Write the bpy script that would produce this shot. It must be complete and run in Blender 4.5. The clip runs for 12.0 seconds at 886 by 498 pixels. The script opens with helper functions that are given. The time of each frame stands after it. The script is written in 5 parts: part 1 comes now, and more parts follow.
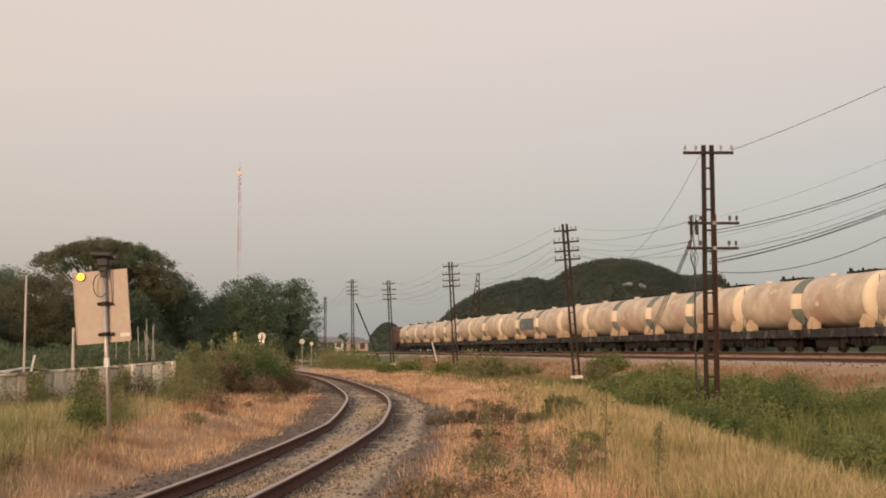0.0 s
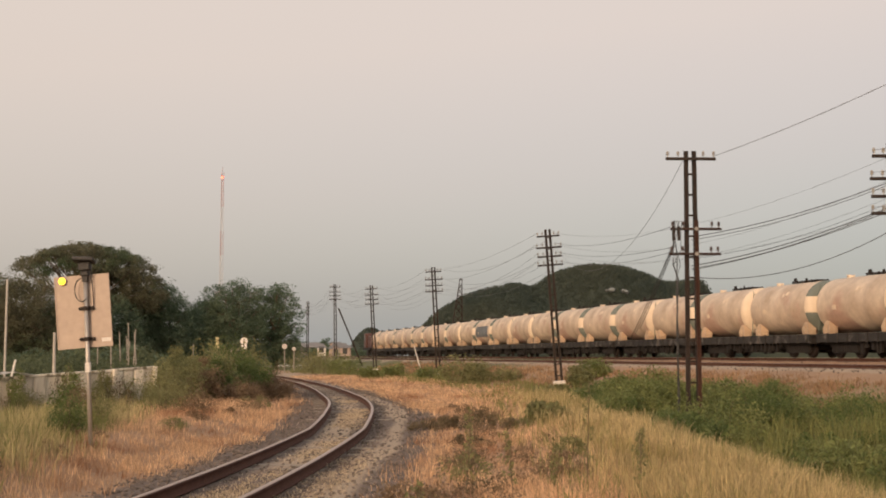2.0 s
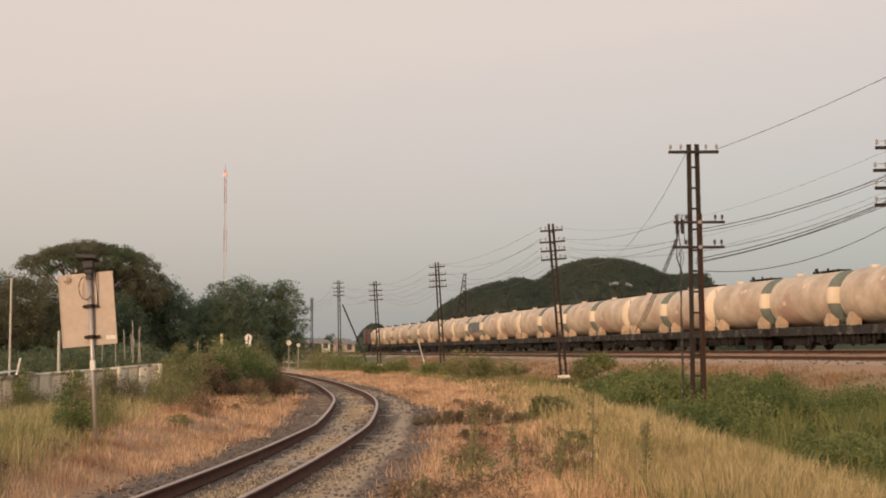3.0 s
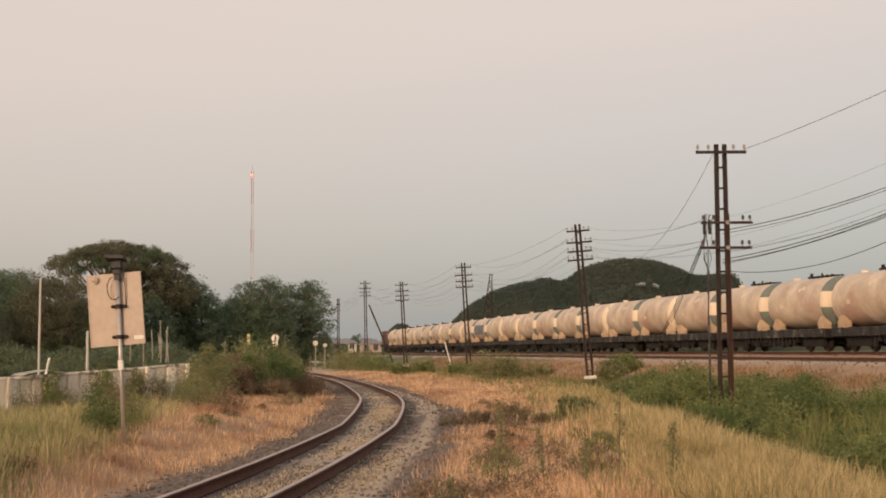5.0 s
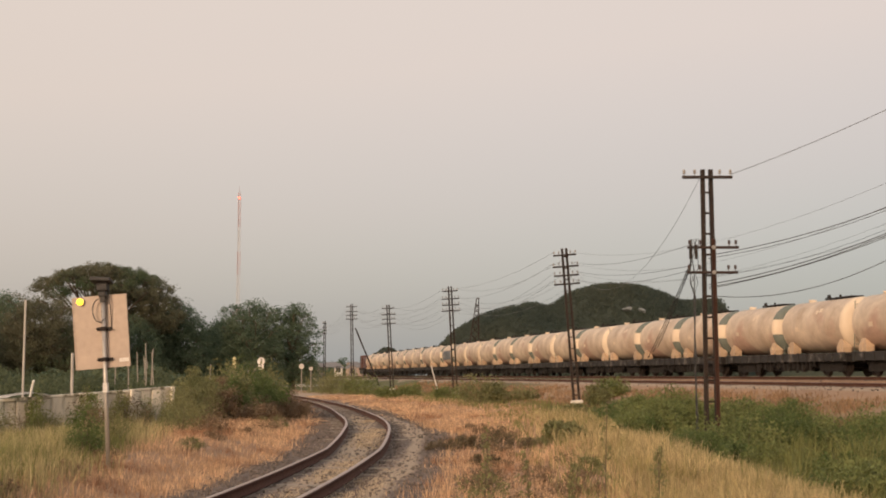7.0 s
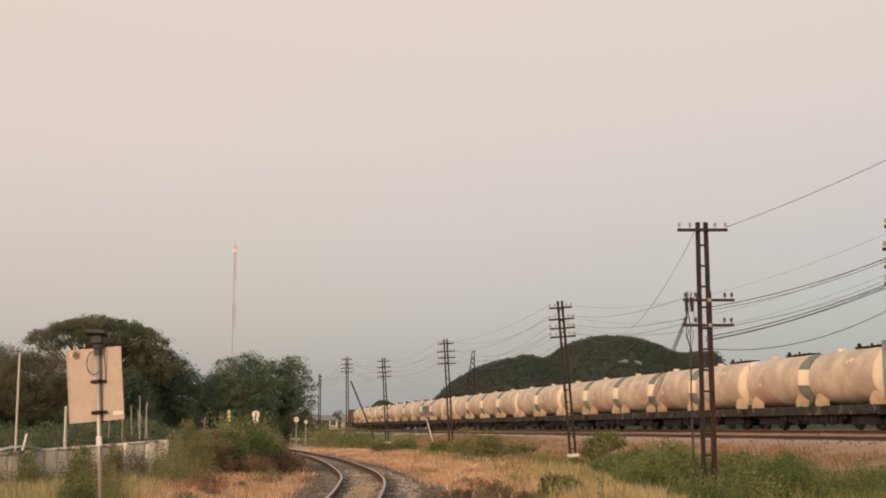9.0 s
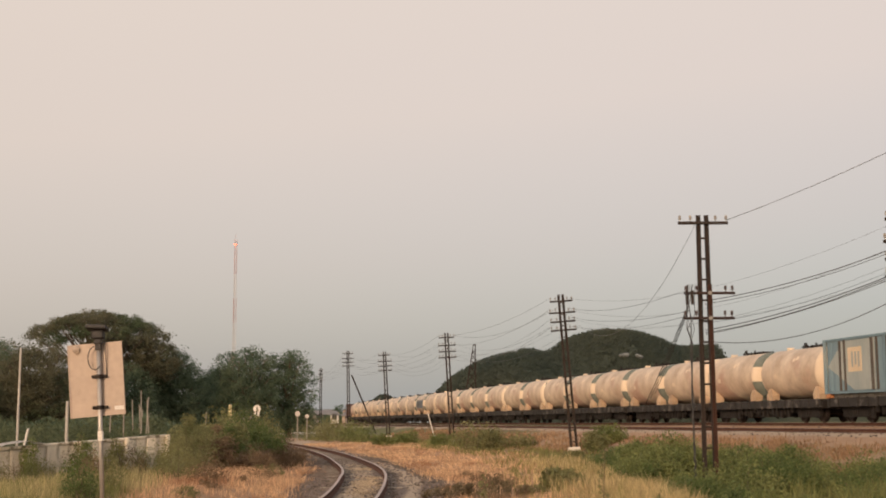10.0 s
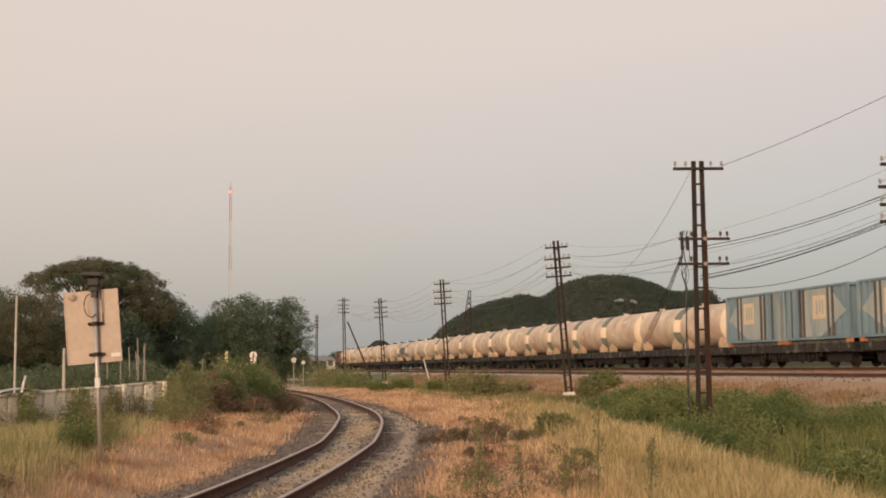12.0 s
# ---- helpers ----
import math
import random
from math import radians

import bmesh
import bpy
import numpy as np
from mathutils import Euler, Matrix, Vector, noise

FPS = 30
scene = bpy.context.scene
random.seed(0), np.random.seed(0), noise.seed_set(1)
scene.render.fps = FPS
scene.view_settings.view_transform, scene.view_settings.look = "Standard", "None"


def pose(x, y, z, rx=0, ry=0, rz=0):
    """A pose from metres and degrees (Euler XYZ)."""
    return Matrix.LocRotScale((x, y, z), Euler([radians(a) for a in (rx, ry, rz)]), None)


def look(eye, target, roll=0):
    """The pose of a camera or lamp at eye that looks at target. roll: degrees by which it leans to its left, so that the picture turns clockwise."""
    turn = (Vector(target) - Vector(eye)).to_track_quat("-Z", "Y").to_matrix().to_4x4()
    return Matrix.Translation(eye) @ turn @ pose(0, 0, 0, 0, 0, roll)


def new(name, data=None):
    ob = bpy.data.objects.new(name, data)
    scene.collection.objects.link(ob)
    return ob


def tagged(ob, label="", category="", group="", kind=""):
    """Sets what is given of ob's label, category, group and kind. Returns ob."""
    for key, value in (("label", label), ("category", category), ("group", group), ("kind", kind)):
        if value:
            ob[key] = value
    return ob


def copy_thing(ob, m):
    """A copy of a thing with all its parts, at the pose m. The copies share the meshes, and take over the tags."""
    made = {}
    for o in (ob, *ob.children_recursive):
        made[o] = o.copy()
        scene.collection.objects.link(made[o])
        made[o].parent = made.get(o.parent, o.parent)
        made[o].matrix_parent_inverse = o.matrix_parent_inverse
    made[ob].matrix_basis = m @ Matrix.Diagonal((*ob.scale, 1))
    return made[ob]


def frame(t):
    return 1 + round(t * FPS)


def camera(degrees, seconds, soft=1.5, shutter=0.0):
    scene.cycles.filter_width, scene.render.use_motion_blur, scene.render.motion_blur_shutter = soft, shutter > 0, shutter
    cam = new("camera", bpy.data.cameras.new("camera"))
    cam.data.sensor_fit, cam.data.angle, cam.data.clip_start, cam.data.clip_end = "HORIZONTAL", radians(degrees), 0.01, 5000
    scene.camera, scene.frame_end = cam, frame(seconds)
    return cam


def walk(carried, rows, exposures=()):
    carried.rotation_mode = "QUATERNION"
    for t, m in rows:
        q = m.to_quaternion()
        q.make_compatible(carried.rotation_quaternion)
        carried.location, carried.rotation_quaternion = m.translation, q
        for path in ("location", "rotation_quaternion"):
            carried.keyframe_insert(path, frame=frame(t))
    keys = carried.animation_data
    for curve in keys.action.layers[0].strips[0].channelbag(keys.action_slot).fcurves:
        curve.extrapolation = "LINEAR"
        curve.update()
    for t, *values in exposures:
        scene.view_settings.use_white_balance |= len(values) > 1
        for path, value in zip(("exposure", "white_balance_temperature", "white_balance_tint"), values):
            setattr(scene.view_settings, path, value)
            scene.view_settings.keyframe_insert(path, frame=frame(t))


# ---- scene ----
# The eye stands 1.6 m over the field beside the siding; the handset turns in the hand, and hardly shifts.
EYE = 1.6
TURNS = [
    (0.0, 0.010, 4.607, 0.007), (0.5, -0.223, 4.816, -0.100), (1.0, -0.518, 5.002, -0.339), (1.5, -0.742, 5.144, -0.258),
    (2.0, -0.776, 4.843, -0.059), (2.5, -0.646, 4.573, 0.177), (3.0, -0.582, 4.626, 0.381), (3.2, -0.565, 4.570, 0.385),
    (4.8, 0.630, 4.730, 0.290), (5.0, 0.610, 4.653, 0.273), (5.5, 0.519, 4.258, 0.127), (6.0, 0.320, 4.622, -0.148),
    (6.5, 0.197, 5.339, -0.019), (7.0, -0.008, 5.725, 0.073), (7.5, -0.368, 6.396, -0.038), (7.7, -0.436, 6.931, 0.035),
    (9.3, -0.095, 8.170, 0.125), (9.5, -0.041, 8.203, 0.161), (10.0, -0.157, 7.839, 0.251), (10.5, -0.350, 7.495, 0.330),
    (11.0, -0.452, 6.998, 0.434), (11.5, -0.439, 6.099, 0.442), (12.0, -0.354, 5.403, 0.435)]
cam = camera(38.8, 12.0, soft=1.9)
walk(cam, [(t, pose(0, 0, EYE, 90 + pitch, roll, yaw)) for t, yaw, pitch, roll in TURNS], exposures=[(0.0, 0.0), (12.0, 0.0)])

# ---- world, sun ----
SUN_ELEVATION, SUN_AZIMUTH = radians(14), radians(205)      # clockwise from +y: behind the camera, a little to its left
world = bpy.data.worlds.new("dusk_sky")
scene.world = world
world.use_nodes = True
wn, wl = world.node_tree.nodes, world.node_tree.links
wn.clear()
w_out, w_add = wn.new("ShaderNodeOutputWorld"), wn.new("ShaderNodeAddShader")
w_sky, w_bg, w_haze = wn.new("ShaderNodeTexSky"), wn.new("ShaderNodeBackground"), wn.new("ShaderNodeBackground")
w_sky.sky_type, w_sky.sun_disc = "NISHITA", False
w_sky.sun_elevation, w_sky.sun_rotation = SUN_ELEVATION, SUN_AZIMUTH
w_sky.dust_density, w_sky.air_density = 4.0, 1.0
w_bg.inputs["Strength"].default_value = 0.05
w_tc, w_sep, w_ramp = wn.new("ShaderNodeTexCoord"), wn.new("ShaderNodeSeparateXYZ"), wn.new("ShaderNodeValToRGB")
wl.new(w_tc.outputs["Generated"], w_sep.inputs[0])
w_tilt = wn.new("ShaderNodeMath")      # the glow reaches a little higher on the right
w_tilt.operation, w_tilt.inputs[1].default_value = "MULTIPLY_ADD", -0.09
wl.new(w_sep.outputs["X"], w_tilt.inputs[0])
wl.new(w_sep.outputs["Z"], w_tilt.inputs[2])
wl.new(w_tilt.outputs[0], w_ramp.inputs[0])
stops = [(0.0, (0.362, 0.368, 0.357)), (0.06, (0.418, 0.385, 0.367)), (0.13, (0.535, 0.438, 0.385)), (0.24, (0.69, 0.538, 0.432)), (0.36, (0.755, 0.60, 0.475)), (0.6, (0.70, 0.60, 0.53)), (1.0, (0.62, 0.60, 0.60))]
for i, (p, c) in enumerate(stops):
    e = w_ramp.color_ramp.elements[i] if i < 2 else w_ramp.color_ramp.elements.new(p)
    e.position, e.color = p, (*c, 1)
wl.new(w_ramp.outputs[0], w_haze.inputs["Color"])
w_haze.inputs["Strength"].default_value = 0.92
wl.new(w_sky.outputs[0], w_bg.inputs["Color"])
wl.new(w_bg.outputs[0], w_add.inputs[0])
wl.new(w_haze.outputs[0], w_add.inputs[1])
wl.new(w_add.outputs[0], w_out.inputs["Surface"])
sun = new("sun", bpy.data.lights.new("sun", "SUN"))
sun.data.energy, sun.data.angle, sun.data.color = 2.0, radians(8), (1.0, 0.67, 0.44)
to_sun = Vector((math.sin(SUN_AZIMUTH) * math.cos(SUN_ELEVATION), math.cos(SUN_AZIMUTH) * math.cos(SUN_ELEVATION), math.sin(SUN_ELEVATION)))
sun.matrix_world = look(to_sun * 100, (0, 0, 0))


# ---- materials ----
def mat(name, c1, c2, scale=2.0, rough=0.85, metal=0.0, bump=0.3, fine=8.0, stretch=(1, 1, 1), rnd="", spread=0.25, thin=0.0, contrast=0.25, c3=None, c3_scale=0.7, c3_edge=0.6):
    """Two colours mixed by coarse noise, finer grain over it, relief, and chance per island or object."""
    m = bpy.data.materials.new(name)
    m.use_nodes = True
    n, l = m.node_tree.nodes, m.node_tree.links
    bsdf, out = n["Principled BSDF"], n["Material Output"]
    tc, mp = n.new("ShaderNodeTexCoord"), n.new("ShaderNodeMapping")
    mp.inputs["Scale"].default_value = stretch
    l.new(tc.outputs["Object"], mp.inputs[0])
    big, small = n.new("ShaderNodeTexNoise"), n.new("ShaderNodeTexNoise")
    big.inputs["Scale"].default_value, big.inputs["Detail"].default_value = scale, 5
    small.inputs["Scale"].default_value, small.inputs["Detail"].default_value = scale * fine, 3
    for t in (big, small):
        l.new(mp.outputs[0], t.inputs["Vector"])
    ramp = n.new("ShaderNodeMapRange")
    ramp.inputs[1].default_value, ramp.inputs[2].default_value = 0.5 - contrast, 0.5 + contrast
    l.new(big.outputs[0], ramp.inputs[0])
    mix = n.new("ShaderNodeMix")
    mix.data_type = "RGBA"
    mix.inputs["A"].default_value, mix.inputs["B"].default_value = (*c1, 1), (*c2, 1)
    l.new(ramp.outputs[0], mix.inputs["Factor"])
    colour = mix.outputs["Result"]
    if c3:
        patch, edge, mix3 = n.new("ShaderNodeTexNoise"), n.new("ShaderNodeMapRange"), n.new("ShaderNodeMix")
        patch.inputs["Scale"].default_value, patch.inputs["Detail"].default_value = c3_scale, 6
        l.new(mp.outputs[0], patch.inputs["Vector"])
        edge.inputs[1].default_value, edge.inputs[2].default_value = c3_edge - 0.05, c3_edge + 0.08
        l.new(patch.outputs[0], edge.inputs[0])
        mix3.data_type = "RGBA"
        l.new(edge.outputs[0], mix3.inputs["Factor"])
        l.new(colour, mix3.inputs["A"])
        mix3.inputs["B"].default_value = (*c3, 1)
        colour = mix3.outputs["Result"]
    hsv = n.new("ShaderNodeHueSaturation")
    l.new(colour, hsv.inputs["Color"])
    val = n.new("ShaderNodeMapRange")
    val.inputs[3].default_value, val.inputs[4].default_value = 1 - 0.5 * spread, 1 + 0.5 * spread
    if rnd == "island":
        chance = n.new("ShaderNodeNewGeometry").outputs["Random Per Island"]
    elif rnd == "object":
        chance = n.new("ShaderNodeObjectInfo").outputs["Random"]
    else:
        chance = small.outputs[0]
    l.new(chance, val.inputs[0])
    l.new(val.outputs[0], hsv.inputs["Value"])
    l.new(hsv.outputs[0], bsdf.inputs["Base Color"])
    bsdf.inputs["Roughness"].default_value, bsdf.inputs["Metallic"].default_value = rough, metal
    if bump:
        b = n.new("ShaderNodeBump")
        b.inputs["Strength"].default_value, b.inputs["Distance"].default_value = bump, 0.02
        l.new(small.outputs[0], b.inputs["Height"])
        l.new(b.outputs[0], bsdf.inputs["Normal"])
    if thin:
        tr, ms = n.new("ShaderNodeBsdfTranslucent"), n.new("ShaderNodeMixShader")
        l.new(hsv.outputs[0], tr.inputs["Color"])
        ms.inputs[0].default_value = thin
        l.new(bsdf.outputs[0], ms.inputs[1])
        l.new(tr.outputs[0], ms.inputs[2])
        l.new(ms.outputs[0], out.inputs["Surface"])
    return m


def glow(name, colour, strength):
    m = bpy.data.materials.new(name)
    m.use_nodes = True
    b = m.node_tree.nodes["Principled BSDF"]
    b.inputs["Base Color"].default_value = (*colour, 1)
    b.inputs["Emission Color"].default_value, b.inputs["Emission Strength"].default_value = (*colour, 1), strength
    return m


M_RAIL = mat("rusted_rail", (0.062, 0.025, 0.016), (0.105, 0.045, 0.029), 6, 1.0, 0.0)
M_RAIL_HEAD = mat("worn_rail_head", (0.36, 0.27, 0.225), (0.48, 0.37, 0.31), 5, 0.42, 0.6, 0.05)
M_SLEEPER = mat("weathered_sleeper", (0.20, 0.165, 0.13), (0.30, 0.25, 0.195), 5, 0.9, rnd="object", spread=0.5)
M_STONE = mat("ballast_stone", (0.105, 0.08, 0.066), (0.215, 0.175, 0.145), 3, 0.95, rnd="island", spread=0.9)
M_POLE = mat("old_rail_pole", (0.018, 0.013, 0.011), (0.038, 0.023, 0.017), 4, 0.7, 0.2)
M_POLE_RUST = mat("rusty_pole_leg", (0.027, 0.015, 0.012), (0.046, 0.024, 0.018), 3, 0.75, 0.2)
M_SPLINT = mat("red_rust_splint", (0.04, 0.017, 0.011), (0.07, 0.029, 0.018), 3, 0.85, 0.1)
M_INSULATOR = mat("porcelain_insulator", (0.28, 0.26, 0.24), (0.36, 0.34, 0.31), 9, 0.25, bump=0)
M_INSULATOR_DARK = mat("brown_porcelain", (0.05, 0.035, 0.03), (0.09, 0.06, 0.05), 9, 0.3, bump=0)
M_CABLE = mat("black_cable", (0.03, 0.03, 0.032), (0.06, 0.06, 0.062), 8, 0.6, bump=0)
M_WIRE = mat("thin_line_wire", (0.10, 0.10, 0.10), (0.16, 0.15, 0.15), 8, 0.5, bump=0)
M_FENCE = mat("weathered_slab", (0.56, 0.50, 0.41), (0.78, 0.71, 0.60), 3.0, 0.95, stretch=(1, 1, 0.22), rnd="object", spread=0.45, c3=(0.25, 0.215, 0.155), c3_scale=4.5, c3_edge=0.56)
M_CONCRETE = mat("aged_concrete", (0.58, 0.52, 0.44), (0.76, 0.69, 0.60), 2.2, 0.95, rnd="object", spread=0.35, c3=(0.27, 0.235, 0.185), c3_scale=2.5, c3_edge=0.6)
M_STAKE = mat("weathered_stake", (0.26, 0.23, 0.195), (0.36, 0.32, 0.275), 4, 0.8)
M_SLIM = mat("dull_white_pole", (0.44, 0.40, 0.36), (0.52, 0.475, 0.43), 4, 0.7)
M_WHITE = mat("faded_white_paint", (0.62, 0.58, 0.53), (0.75, 0.71, 0.66), 4, 0.6)
M_YELLOW = mat("faded_yellow_paint", (0.55, 0.45, 0.22), (0.65, 0.55, 0.30), 4, 0.6)
M_BLACK = mat("dull_black", (0.02, 0.018, 0.017), (0.035, 0.03, 0.028), 5, 0.6)
M_SIGN = mat("bare_sign_plate", (0.40, 0.318, 0.262), (0.45, 0.36, 0.298), 1.5, 0.55, 0.15, 0.04)
M_GALV = mat("galvanised_steel", (0.38, 0.35, 0.32), (0.50, 0.46, 0.42), 6, 0.45, 0.6, 0.1)
M_TANK = mat("cream_tank_paint", (0.45, 0.345, 0.255), (0.67, 0.55, 0.425), 0.9, 0.62, 0.0, 0.06, 6, (0.8, 0.8, 0.75), rnd="", spread=0.4, contrast=0.16, c3=(0.47, 0.315, 0.24), c3_scale=0.6, c3_edge=0.56)
M_WEED = mat("olive_weed_blade", (0.40, 0.335, 0.165), (0.57, 0.465, 0.25), 0.8, 0.8, bump=0, rnd="island", spread=0.6, thin=0.4, c3=(0.19, 0.21, 0.07), c3_scale=0.6, c3_edge=0.54)
M_TANK_CLEAN = mat("pale_tank_paint", (0.66, 0.53, 0.395), (0.74, 0.61, 0.46), 2, 0.5, 0.0, 0.05, rnd="object", spread=0.12)
M_TANK_GREEN = mat("grey_green_paint", (0.12, 0.14, 0.12), (0.175, 0.195, 0.17), 2, 0.55, 0.0, 0.05)
M_PANEL_GREY = mat("blue_grey_panel", (0.22, 0.235, 0.235), (0.30, 0.31, 0.30), 1.5, 0.6, 0, 0.05)
M_SADDLE = mat("saddle_paint", (0.42, 0.30, 0.20), (0.54, 0.40, 0.275), 3, 0.6, rnd="object", spread=0.3)
M_UNDER = mat("near_black_steel", (0.009, 0.0075, 0.007), (0.022, 0.018, 0.016), 3, 0.85)
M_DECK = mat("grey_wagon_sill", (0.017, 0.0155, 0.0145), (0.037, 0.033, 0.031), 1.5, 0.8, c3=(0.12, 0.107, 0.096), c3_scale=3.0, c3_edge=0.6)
M_BEARER = mat("dusty_bearer", (0.07, 0.068, 0.062), (0.15, 0.14, 0.125), 2, 0.85)
M_WHEEL = mat("wheel_steel", (0.03, 0.024, 0.021), (0.07, 0.055, 0.047), 4, 0.55, 0.5)
M_BLUE = mat("faded_blue_container", (0.145, 0.225, 0.272), (0.20, 0.29, 0.335), 1.2, 0.6, 0, 0.05, 6, (1, 1, 0.3), c3=(0.30, 0.33, 0.31), c3_scale=1.0, c3_edge=0.6)
M_PALE_PANEL = mat("pale_container_panel", (0.29, 0.335, 0.335), (0.41, 0.43, 0.40), 1.3, 0.6, 0, 0.05, 6, (1, 1, 0.3), c3=(0.18, 0.24, 0.26), c3_scale=1.0, c3_edge=0.62)
M_RIB = mat("rust_stained_rib", (0.06, 0.052, 0.046), (0.12, 0.10, 0.085), 3, 0.8, stretch=(1, 1, 0.3))
M_CREAM_PANEL = mat("cream_container_panel", (0.58, 0.47, 0.33), (0.70, 0.57, 0.40), 2, 0.6, 0, 0.05)
M_ORANGE = mat("orange_lock_paint", (0.40, 0.165, 0.07), (0.52, 0.22, 0.09), 3, 0.6)
M_LOCO = mat("maroon_locomotive", (0.075, 0.034, 0.03), (0.11, 0.052, 0.042), 1, 0.5)
M_BARK = mat("grey_brown_bark", (0.09, 0.065, 0.045), (0.16, 0.12, 0.09), 3, 0.95)
M_STEM = mat("dry_stem", (0.10, 0.085, 0.05), (0.18, 0.14, 0.085), 6, 0.9)
M_LEAF_RAIN = mat("rain_tree_leaf", (0.12, 0.125, 0.078), (0.195, 0.18, 0.11), 0.35, 0.8, bump=0, rnd="island", spread=0.35, thin=0.5, c3=(0.10, 0.14, 0.07), c3_scale=0.2, c3_edge=0.55)
M_LEAF_DARK = mat("dark_tree_leaf", (0.098, 0.148, 0.098), (0.16, 0.20, 0.12), 0.3, 0.8, bump=0, rnd="island", spread=0.35, thin=0.45)
M_LEAF_SHRUB = mat("shrub_leaf", (0.16, 0.175, 0.075), (0.29, 0.265, 0.12), 1.2, 0.8, bump=0, rnd="island", spread=0.6, thin=0.45)
M_LEAF_DITCH = mat("ditch_leaf", (0.085, 0.13, 0.042), (0.18, 0.215, 0.075), 0.9, 0.8, bump=0, rnd="island", spread=0.5, thin=0.5)
M_LEAF_VERGE = mat("verge_bush_leaf", (0.12, 0.165, 0.055), (0.28, 0.285, 0.105), 0.9, 0.8, bump=0, rnd="island", spread=0.6, thin=0.45)
M_LEAF_WITHER = mat("dark_withered_leaf", (0.105, 0.082, 0.05), (0.21, 0.16, 0.092), 2, 0.9, bump=0, rnd="island", spread=0.7, thin=0.25)
M_LEAF_HEDGE = mat("hedge_leaf", (0.095, 0.12, 0.068), (0.16, 0.18, 0.092), 0.8, 0.8, bump=0, rnd="island", spread=0.35, thin=0.5)
M_LEAF_RED = mat("withered_leaf", (0.175, 0.118, 0.072), (0.285, 0.20, 0.12), 2, 0.9, bump=0, rnd="island", spread=0.7, thin=0.2)
M_BLADE_DRY = mat("tall_dry_blade", (0.43, 0.335, 0.165), (0.62, 0.485, 0.26), 0.6, 0.8, bump=0, rnd="island", spread=1.0, thin=0.3, c3=(0.31, 0.25, 0.105), c3_scale=0.8, c3_edge=0.54)
M_STRAW = mat("bleached_straw", (0.43, 0.345, 0.24), (0.58, 0.47, 0.33), 0.8, 0.85, bump=0, rnd="island", spread=0.7, thin=0.25)
M_BLADE_ORANGE = mat("scorched_blade", (0.54, 0.345, 0.205), (0.76, 0.52, 0.315), 0.5, 0.85, bump=0, rnd="island", spread=0.95, thin=0.25, c3=(0.32, 0.165, 0.09), c3_scale=0.7, c3_edge=0.54)
M_BLADE_BANK = mat("brown_bank_blade", (0.25, 0.15, 0.085), (0.38, 0.25, 0.145), 0.5, 0.85, bump=0, rnd="island", spread=0.6, thin=0.25)
M_BLADE_GREEN = mat("green_blade", (0.13, 0.15, 0.045), (0.26, 0.25, 0.09), 0.8, 0.8, bump=0, rnd="island", spread=0.7, thin=0.3)
# foliage green made paler and bluer: the distance haze is in the colour
M_HILL_HAZED = mat("hazed_hill_woods", (0.072, 0.098, 0.084), (0.11, 0.124, 0.09), 0.02, 0.95, bump=0, rnd="island", spread=0.2, thin=0.5)
M_ROCK = mat("pale_rock_face", (0.15, 0.165, 0.17), (0.25, 0.265, 0.265), 0.4, 0.9)
M_FAR = mat("far_masonry", (0.23, 0.20, 0.19), (0.31, 0.27, 0.255), 0.4, 0.9)
M_FAR_PINK = mat("far_pink_wall", (0.36, 0.27, 0.225), (0.44, 0.34, 0.29), 0.4, 0.9)
M_FAR_ROOF = mat("far_roof", (0.17, 0.16, 0.155), (0.24, 0.225, 0.215), 0.4, 0.9)
M_FAR_DARK = mat("far_window", (0.03, 0.03, 0.032), (0.05, 0.05, 0.05), 1, 0.3, bump=0)
# mast paints dulled towards the sky's tone, haze mixed into both colours
M_MAST_RED_HAZED = mat("hazed_mast_red", (0.42, 0.265, 0.255), (0.47, 0.30, 0.285), 0.2, 0.6, bump=0)
M_MAST_WHITE_HAZED = mat("hazed_mast_white", (0.50, 0.475, 0.475), (0.55, 0.52, 0.52), 0.2, 0.6, bump=0)
M_AMBER = glow("amber_lamp_glow", (1.0, 0.62, 0.03), 3.0)
M_RED_GLOW = glow("red_lamp_glow", (1.0, 0.12, 0.06), 4.0)


